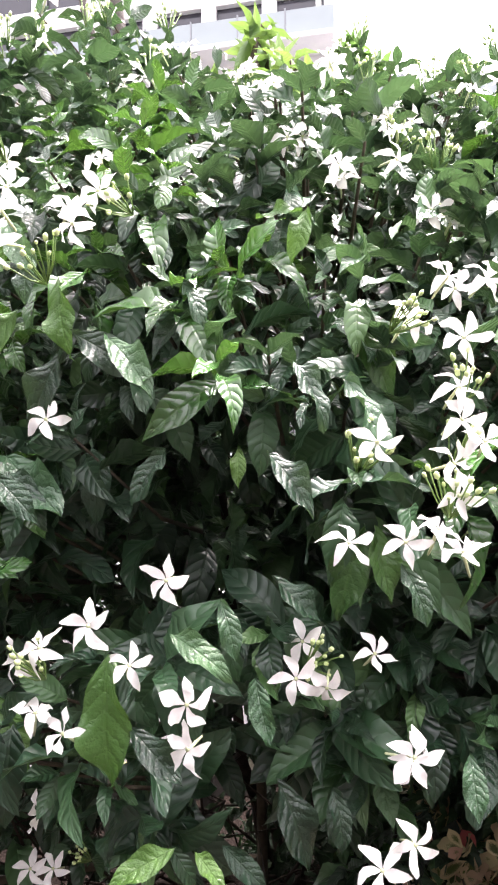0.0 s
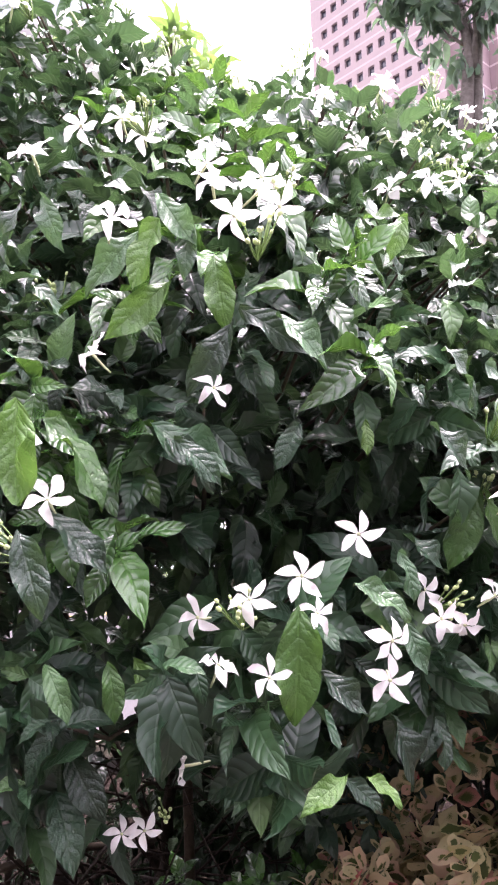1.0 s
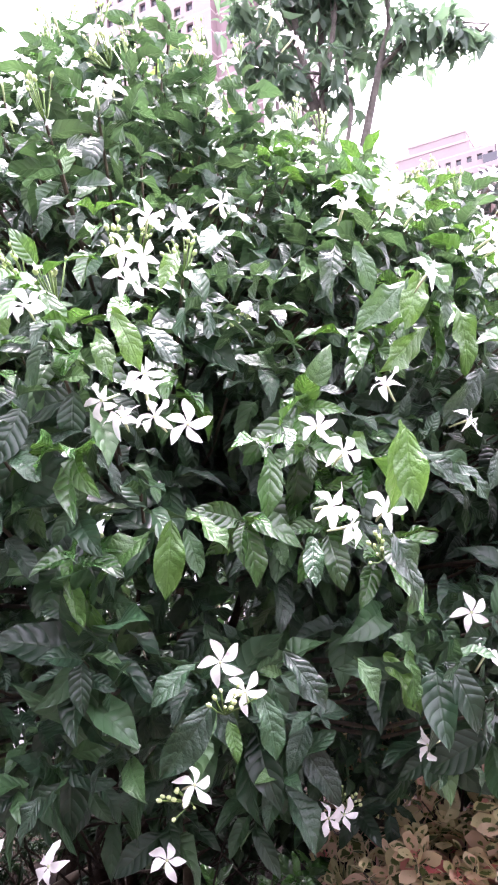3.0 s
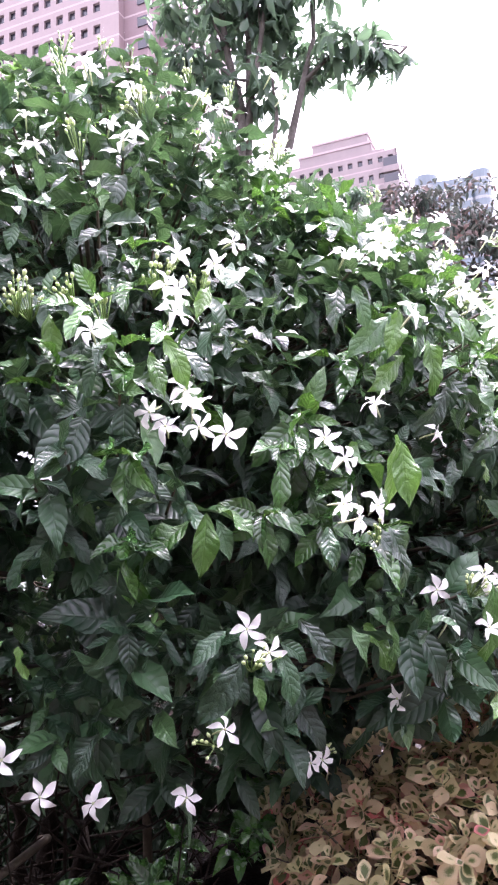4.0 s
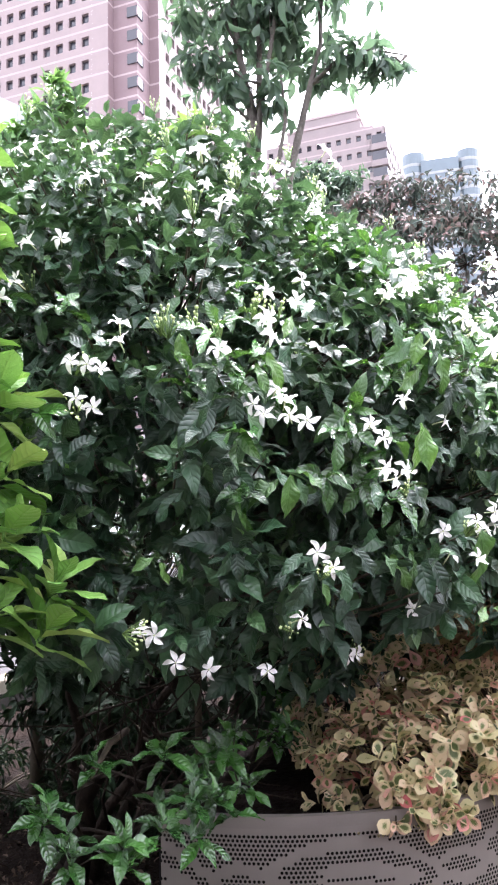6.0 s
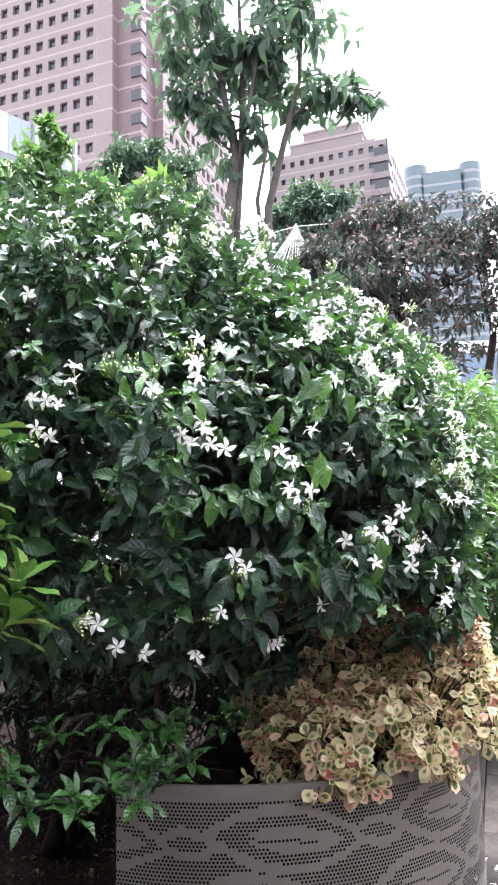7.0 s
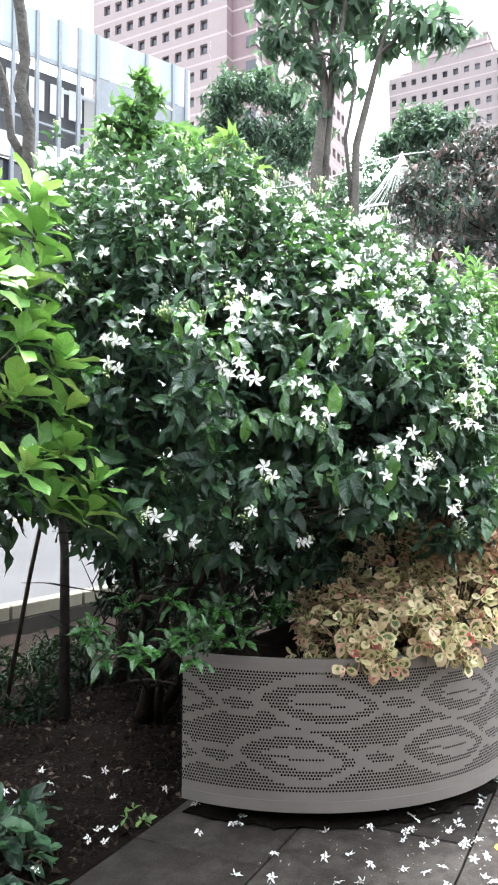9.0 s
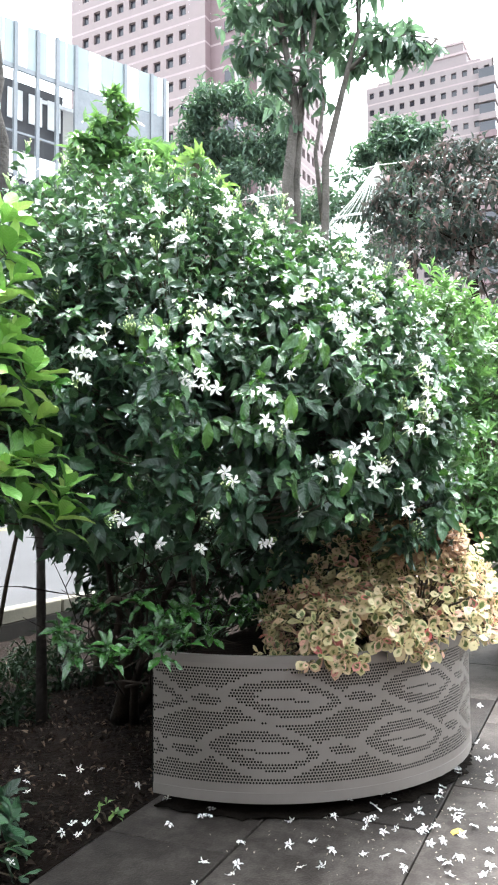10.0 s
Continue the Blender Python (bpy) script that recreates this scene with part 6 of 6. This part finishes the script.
for r in range(ROWS_T):
    z0 = r * CH + 1.1
    pts = [TK + LEFT * bay_w, TK + LEFT * bay_w - RIGHT * 0.2, TK - RIGHT * 0.2 - LEFT * 0.2, TK + RIGHT * bay_w - LEFT * 0.2, TK + RIGHT * bay_w]
    for k, nm, mat, za, zb in ((0, "bay_window", M_WINDOW, z0, z0 + bay_h - 0.35), (1, "bay_lintel", M_WINDOW, z0 + bay_h - 0.35, z0 + bay_h)):
        v = [p + Vector((0, 0, za)) for p in pts] + [p + Vector((0, 0, zb)) for p in pts]
        f = [(i, i + 1, i + 6, i + 5) for i in range(4)] + [(0, 1, 2, 3, 4), (9, 8, 7, 6, 5)]
        part(nm, mesh_of(nm, v, f, mat), tower)
    part("bay_mullion", box_mesh("bay_mullion", (0.16, 0.16, bay_h - 0.35), M_PINK_BAND), tower, m=Matrix.Translation(TK - RIGHT * 0.2 - LEFT * 0.2 + Vector((0, 0, z0 + (bay_h - 0.35) / 2))))

second = thing("far_pink_building", "stepped pink stone office building further away", "building")
SC = Vector((127.6, 90.0, 0))
S_ROWS = 24
facade(second, SC + LEFT * 26, -LEFT, 12, S_ROWS, 2.15, 3.6, 1.0, 1.25, 1.1, 0.4, M_FAR_PINK, M_PINK_BAND, M_WINDOW, 0.3, panes_as_parts=True)
facade(second, SC, RIGHT, 12, S_ROWS, 2.15, 3.6, 1.0, 1.25, 1.1, 0.4, M_FAR_PINK, M_PINK_BAND, M_WINDOW, 0.3, panes_as_parts=True)
s_turn = Matrix.Rotation(math.atan2(RIGHT.y, RIGHT.x), 4, "Z")
for l0, l1, q0, q1, z0, z1, mat in ((2.7, 24.0, 1.5, 24.0, 86.4, 87.7, M_FAR_PINK), (5.7, 22.0, 3.0, 22.0, 87.7, 90.3, M_FAR_PINK), (5.5, 22.2, 2.8, 22.2, 90.3, 90.8, M_PINK_BAND), (6.5, 19.0, 3.6, 20.0, 90.8, 92.9, M_FAR_PINK), (6.3, 19.2, 3.4, 20.2, 92.9, 93.4, M_PINK_BAND)):
    mid_step = SC + LEFT * ((l0 + l1) / 2) + RIGHT * ((q0 + q1) / 2) + Vector((0, 0, (z0 + z1) / 2))
    part("roof_step", box_mesh("roof_step", (q1 - q0, l1 - l0, z1 - z0), mat), second, m=Matrix.Translation(mid_step) @ s_turn)
roof_slab(second, [SC, SC + RIGHT * 25.8, SC + RIGHT * 25.8 + LEFT * 26, SC + LEFT * 26], S_ROWS * 3.6, M_PINK_BAND)
for r in range(12, S_ROWS):
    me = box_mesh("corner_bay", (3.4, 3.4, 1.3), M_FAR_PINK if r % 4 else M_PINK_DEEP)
    part("corner_bay", me, second, m=Matrix.Translation(SC + LEFT * 1.2 + RIGHT * 0.6 + Vector((0, 0, r * 3.6 - 1.2))) @ Matrix.Rotation(math.atan2(RIGHT.y, RIGHT.x), 4, "Z"))
    part("corner_window", box_mesh("corner_window", (3.0, 3.0, 2.0), M_WINDOW), second, m=Matrix.Translation(SC + LEFT * 1.2 + RIGHT * 0.6 + Vector((0, 0, r * 3.6 + 0.4))) @ Matrix.Rotation(math.atan2(RIGHT.y, RIGHT.x), 4, "Z"))

third = thing("glass_tower", "pale blue-grey glass tower in the far distance", "building")
GC = Vector((258, 158, 0))
gx = Vector((0.52, -0.854, 0))
for k, (w, off, h, dpt, rnd_) in enumerate([(9, -8.5, 150, 9, True), (14, 1.5, 146, 10, False), (8, 12, 149, 9, True)]):
    c = GC + gx * off
    if rnd_:
        v, f = tube_data([[c + Vector((0, 0, 0)), c + Vector((0, 0, h))]], [[w * 0.55, w * 0.55]], 20)
        part("shaft", mesh_of("shaft", v, f, M_TOWER_GLASS), third)
    else:
        part("shaft", box_mesh("shaft", (w, dpt, h), M_TOWER_GLASS), third, m=Matrix.Translation(c + Vector((0, 0, h / 2))) @ Matrix.Rotation(math.atan2(gx.y, gx.x), 4, "Z"))
    for r in range(12, int(h / 3.8)):
        v, f = tube_data([[c + Vector((0, 0, r * 3.8)), c + Vector((0, 0, r * 3.8 + 1.2))]], [[w * 0.56, w * 0.56]], 20 if rnd_ else 4)
        if rnd_:
            part("floor_band", mesh_of("floor_band", v, f, M_TOWER_BAND), third)
        else:
            part("floor_band", box_mesh("floor_band", (w * 1.02, dpt * 1.02, 1.0), M_TOWER_BAND), third, m=Matrix.Translation(c + Vector((0, 0, r * 3.8))) @ Matrix.Rotation(math.atan2(gx.y, gx.x), 4, "Z"))

# glass-fronted building beside the road
hall = thing("glass_building", "low building with frosted glass panels between grey fins", "building")
HR = Vector((19.4, 34.6, 0))
HT = 23.5
FINS = [0.0, 0.79, 2.38, 5.17, 6.18, 7.2, 8.33, 9.5, 10.6, 11.8, 12.9, 14.0]


def hall_at(t):
    """A place on the gently curved front, t metres from its end."""
    return HR + Vector((-t, -0.006 * t * t, 0))


for i in range(len(FINS) - 1):
    a, b = hall_at(FINS[i]), hall_at(FINS[i + 1])
    d = (b - a).normalized()
    inn = Vector((0, 1, 0))
    ln = (b - a).length
    rot = Matrix.Rotation(math.atan2(d.y, d.x), 4, "Z")
    c = (a + b) / 2
    panes = 2 if ln < 1.7 else 4
    for k in range(panes):
        part("glass_panel", box_mesh("glass_panel", (ln / panes - 0.06, 0.08, 2.1), M_PALE_GLASS if (i * 5 + k * 3) % 4 else M_WHITE_WALL), hall, "frosted glass panel", m=Matrix.Translation(a.lerp(b, (k + 0.5) / panes) + Vector((0, 0, HT - 1.05))) @ rot)
    if i < 3:
        part("lower_panel", box_mesh("lower_panel", (ln - 0.06, 0.08, 4.1), M_STEEL), hall, "grey panel", m=Matrix.Translation(c + Vector((0, 0, HT - 4.2))) @ rot)
    else:
        part("opening", box_mesh("opening", (ln, 0.2, 4.4), M_ROOM), hall, "dark open storey", m=Matrix.Translation(c + inn * 1.6 + Vector((0, 0, HT - 4.2))) @ rot)
        part("inner_window", box_mesh("inner_window", (ln * 0.7, 0.05, 1.5), M_WHITE_WALL), hall, "bright window behind", m=Matrix.Translation(c + inn * 1.45 + Vector((0, 0, HT - 3.2))) @ rot)
        part("rail", box_mesh("rail", (ln, 0.12, 0.22), M_STEEL), hall, m=Matrix.Translation(c + Vector((0, 0, HT - 2.2))) @ rot)
        part("cross_rail", box_mesh("cross_rail", (ln, 0.08, 0.1), M_STEEL), hall, m=Matrix.Translation(c + Vector((0, 0, HT - 5.3))) @ rot)
    part("spandrel", box_mesh("spandrel", (ln, 0.3, 1.1), M_WHITE_WALL), hall, "white spandrel", m=Matrix.Translation(c + inn * 0.05 + Vector((0, 0, HT - 6.8))) @ rot)
    part("lower_window", box_mesh("lower_window", (ln, 0.1, 2.6), M_WINDOW), hall, m=Matrix.Translation(c + inn * 0.3 + Vector((0, 0, HT - 8.65))) @ rot)
    part("lower_wall", box_mesh("lower_wall", (ln, 0.3, HT - 9.95), M_WHITE_WALL), hall, m=Matrix.Translation(c + inn * 0.05 + Vector((0, 0, (HT - 9.95) / 2))) @ rot)
for t in FINS:
    part("fin", box_mesh("fin", (0.16, 0.22, 10.0), M_STEEL), hall, "grey vertical fin", m=Matrix.Translation(hall_at(t) + Vector((0, -0.04, HT - 5.0))))
part("end_wall", box_mesh("end_wall", (0.25, 7, HT), M_WHITE_WALL), hall, m=Matrix.Translation(HR + Vector((0.2, 3.55, HT / 2))))
part("roof", box_mesh("roof", (13.2, 6, 0.2), M_WHITE_WALL), hall, m=Matrix.Translation(hall_at(6.8) + Vector((0, 4.5, HT - 2.6))))

# white building seen past the bush at the start
pale_block = thing("white_building", "white building with bands of dark windows and a glass rail", "building")
WO = Vector((-16.9, 44.0, 0))
wx = Vector((1, -0.17, 0)).normalized()
w_turn = Matrix.Rotation(math.atan2(wx.y, wx.x), 4, "Z")
facade(pale_block, WO, wx, 6, 3, 3.55, 3.3, 2.7, 2.0, 0.7, 0.35, M_WHITE_WALL, M_WHITE_WALL, M_WINDOW, 0.3)
block_z = 30.8
facade(pale_block, WO + Vector((0, 0, block_z)), wx, 6, 2, 3.55, 3.4, 2.7, 2.0, 0.6, 0.35, M_WHITE_WALL, M_WHITE_WALL, M_WINDOW, 0.3)
facade(pale_block, WO + Vector((0, 0, 9.9)), wx, 6, 6, 3.55, 3.48, 2.7, 2.0, 0.6, 0.35, M_WHITE_WALL, M_WHITE_WALL, M_WINDOW, 0.3, skip=lambda c, r: r >= 3)
part("side_wall", box_mesh("side_wall", (0.3, 10, block_z + 6.8), M_WHITE_WALL), pale_block, m=Matrix.Translation(WO + wx * 21.4 + Vector((0, 5, (block_z + 6.8) / 2))) @ w_turn)
part("roof", box_mesh("roof", (21.3, 10, 0.3), M_WHITE_WALL), pale_block, m=Matrix.Translation(WO + wx * 10.65 + Vector((0, 5, block_z + 6.7))) @ w_turn)
for k in range(8):
    part("rail_panel", box_mesh("rail_panel", (2.6, 0.06, 1.5), M_PALE_GLASS), pale_block, "pale glass rail panel", m=Matrix.Translation(WO + wx * (1.4 + 2.65 * k) + Vector((0, -1.6, block_z - 0.3))) @ w_turn)
    part("rail_post", box_mesh("rail_post", (0.08, 0.08, 1.8), M_STEEL), pale_block, m=Matrix.Translation(WO + wx * (0.05 + 2.65 * k) + Vector((0, -1.6, block_z - 0.3))) @ w_turn)
part("balcony", box_mesh("balcony", (21.3, 1.8, 0.3), M_WHITE_WALL), pale_block, m=Matrix.Translation(WO + wx * 10.65 + Vector((0, -0.9, block_z - 1.2))) @ w_turn)

# blue glass front low behind the copper tree
blue = thing("blue_glass_front", "blue glass building front behind the trees", "building")
for i in range(5):
    for j in range(6):
        part("pane", box_mesh("pane", (1.9, 0.1, 1.7), M_BLUE_GLASS), blue, m=Matrix.Translation((33 + i * 1.4, 21.5 - i * 1.45, 1.2 + j * 1.85)) @ Matrix.Rotation(radians(-46), 4, "Z"))
part("backing", box_mesh("backing", (11, 0.3, 12), M_WHITE_WALL), blue, m=Matrix.Translation((36.0, 18.9, 6)) @ Matrix.Rotation(radians(-46), 4, "Z"))

# low pale wall and shopfront beyond the road
shop = thing("roadside_wall", "long pale wall on the far side of the road", "wall", kind="structure")
part("wall", box_mesh("wall", (90, 0.4, 3.2), M_WHITE_WALL), shop, m=Matrix.Translation(flat_at(18, -21, 1.7)) @ Matrix.Rotation(math.atan2(ALONG.y, ALONG.x), 4, "Z"))

lamp = thing("street_lamp", "grey street lamp head on a long arm", "street lamp", at=(25.5, 13.2, 0))
part("pole", tube_mesh("pole", [[(2.6, -1.6, 0), (2.5, -1.55, 12.0)]], [[0.1, 0.07]], M_LAMP, 8), lamp)
part("arm", tube_mesh("arm", [[(2.5, -1.55, 12.0), (1.2, -0.8, 12.6), (0.5, -0.35, 12.75)]], [[0.05, 0.045, 0.04]], M_LAMP, 8), lamp)
part("head", box_mesh("head", (1.0, 0.35, 0.16), M_LAMP, 0.05), lamp, m=Matrix.Translation((0.2, -0.15, 12.75)) @ Matrix.Rotation(radians(-32), 4, "Z"))

# ---- litter and fallen flowers ----
rng = np.random.default_rng(71)
n = 5200
la = rng.uniform(-1.6, 1.6, n)
lo = -rng.uniform(0.03, 1.7, n)
pos = np.array([flat_at(a, o) for a, o in zip(la, lo)])
pos[:, 2] = np.array([-0.018 + soil_bump(Vector(p)) for p in pos]) + rng.uniform(0.004, 0.02, n)
way = unit(np.stack([rng.normal(0, 1, n), rng.normal(0, 1, n), rng.normal(0, 0.25, n)], -1))
up = unit(np.stack([rng.normal(0, 0.4, n), rng.normal(0, 0.4, n), np.ones(n)], -1))
ln = rng.uniform(0.008, 0.042, n)
litter = new("leaf_litter", leaf_cloud("leaf_litter", leaf_shapes(3, 2, 6, 0.5, 0.6, 0.5, 0.5, 0.08, 33), pos, way, up, ln, ln * rng.uniform(0.12, 0.3, n), M_SCRAP))
tagged(litter, "brown dead leaves and bark chips on the soil", "leaf litter", kind="stuff")

FALLEN = [flower_mesh(90 + k, 0.8, 0.0165, tube=False) for k in range(4)]
for me in FALLEN:
    me.name = "fallen_flower"


def fallen(a, o, z, rng):
    ob = new("fallen_flower", FALLEN[rng.integers(0, 4)])
    tilt = Matrix.Rotation(rng.normal(0, 0.35), 4, "X") @ Matrix.Rotation(rng.normal(0, 0.35) + (math.pi if rng.uniform() < 0.4 else 0), 4, "Y")
    ob.matrix_basis = Matrix.Translation(flat_at(a, o, z)) @ Matrix.Rotation(rng.uniform(0, 6.28), 4, "Z") @ tilt
    tagged(ob, "fallen white flower lying on the dark paving" if o > 0 else "fallen white flower lying on the soil", "flower", "fallen flowers")


for n_, a_, sa, o_, so in ((50, 0.05, 0.34, 1.05, 0.24), (38, 0.65, 0.32, 1.15, 0.2), (24, -0.25, 0.32, 0.6, 0.32), (14, 1.2, 0.35, 1.15, 0.2)):
    for _ in range(n_):
        fallen(rng.normal(a_, sa), max(0.04, rng.normal(o_, so)), 0.010, rng)
for _ in range(30):
    fallen(rng.normal(-0.25, 0.35), -rng.uniform(0.05, 1.2), 0.012, rng)
leafy = tagged(new("fallen_leaf", mesh_of("fallen_leaf", forms[0] * np.array([0.02, 0.06, 0.03]), [tuple(map(int, q)) for q in lf], M_YELLOW_LEAF, uvs=luv, smooth=True)), "fallen yellow leaf on the paving", "leaf")
leafy.matrix_basis = Matrix.Translation(flat_at(0.15, 1.22, 0.012)) @ Matrix.Rotation(1.0, 4, "Z")
n = 420
spot = np.array([tuple(flat_at(a, max(0.03, o), 0.003)) for a, o in zip(rng.normal(0.35, 0.6, n), rng.normal(0.95, 0.35, n))])
flat_way = unit(np.stack([rng.normal(0, 1, n), rng.normal(0, 1, n), rng.normal(0, 0.1, n)], -1))
flat_up = unit(np.stack([rng.normal(0, 0.2, n), rng.normal(0, 0.2, n), np.ones(n)], -1))
bits = rng.uniform(0.005, 0.017, n)
M_DRY = surface("dried_petal", (0.16, 0.13, 0.10), (0.50, 0.45, 0.38), 60, 0.8, 200, 0.2)
dry = new("dried_petals", leaf_cloud("dried_petals", leaf_shapes(2, 2, 5, 0.5, 0.4, 0.6, 0.6, 0.1, 35), spot, flat_way, flat_up, bits, bits * rng.uniform(0.12, 0.3, n), M_DRY))
tagged(dry, "small dried petals scattered on the paving", "petals", kind="stuff")
chip = tagged(new("wood_chip", box_mesh("wood_chip", (0.085, 0.022, 0.006), M_LITTER, 0.002)), "flat brown strip of wood on the paving", "wood chip")
chip.matrix_basis = Matrix.Translation(flat_at(0.62, 1.0, 0.005)) @ Matrix.Rotation(0.2, 4, "Z")

# ---- paving slabs ----
pavement = tagged(new("pavement", quad_sheet("pavement", [flat_at(-9, 0.0, -0.022), flat_at(11, 0.0, -0.022), flat_at(11, 9, -0.022), flat_at(-9, 9, -0.022)], M_DARK_WALL)), "dark grey stone paving laid in staggered rows", "pavement", kind="structure")
SLABS = {}
for d in (0.50, 0.6):
    SLABS[d] = box_mesh("slab", (0.992, d - 0.008, 0.03), M_SLAB, 0.003)
o = 0.0
turn = Matrix.Rotation(math.atan2(ALONG.y, ALONG.x), 4, "Z")
for row in range(9):
    d = 0.50 if row == 0 else 0.6
    shift = (0.17, 0.62, 0.12, 0.55)[row % 4]
    for k in range(-5, 8):
        part("slab", SLABS[d], pavement, m=Matrix.Translation(flat_at(k + shift, o + d / 2, -0.015 + 0.001 * rng.normal())) @ turn)
    o += d
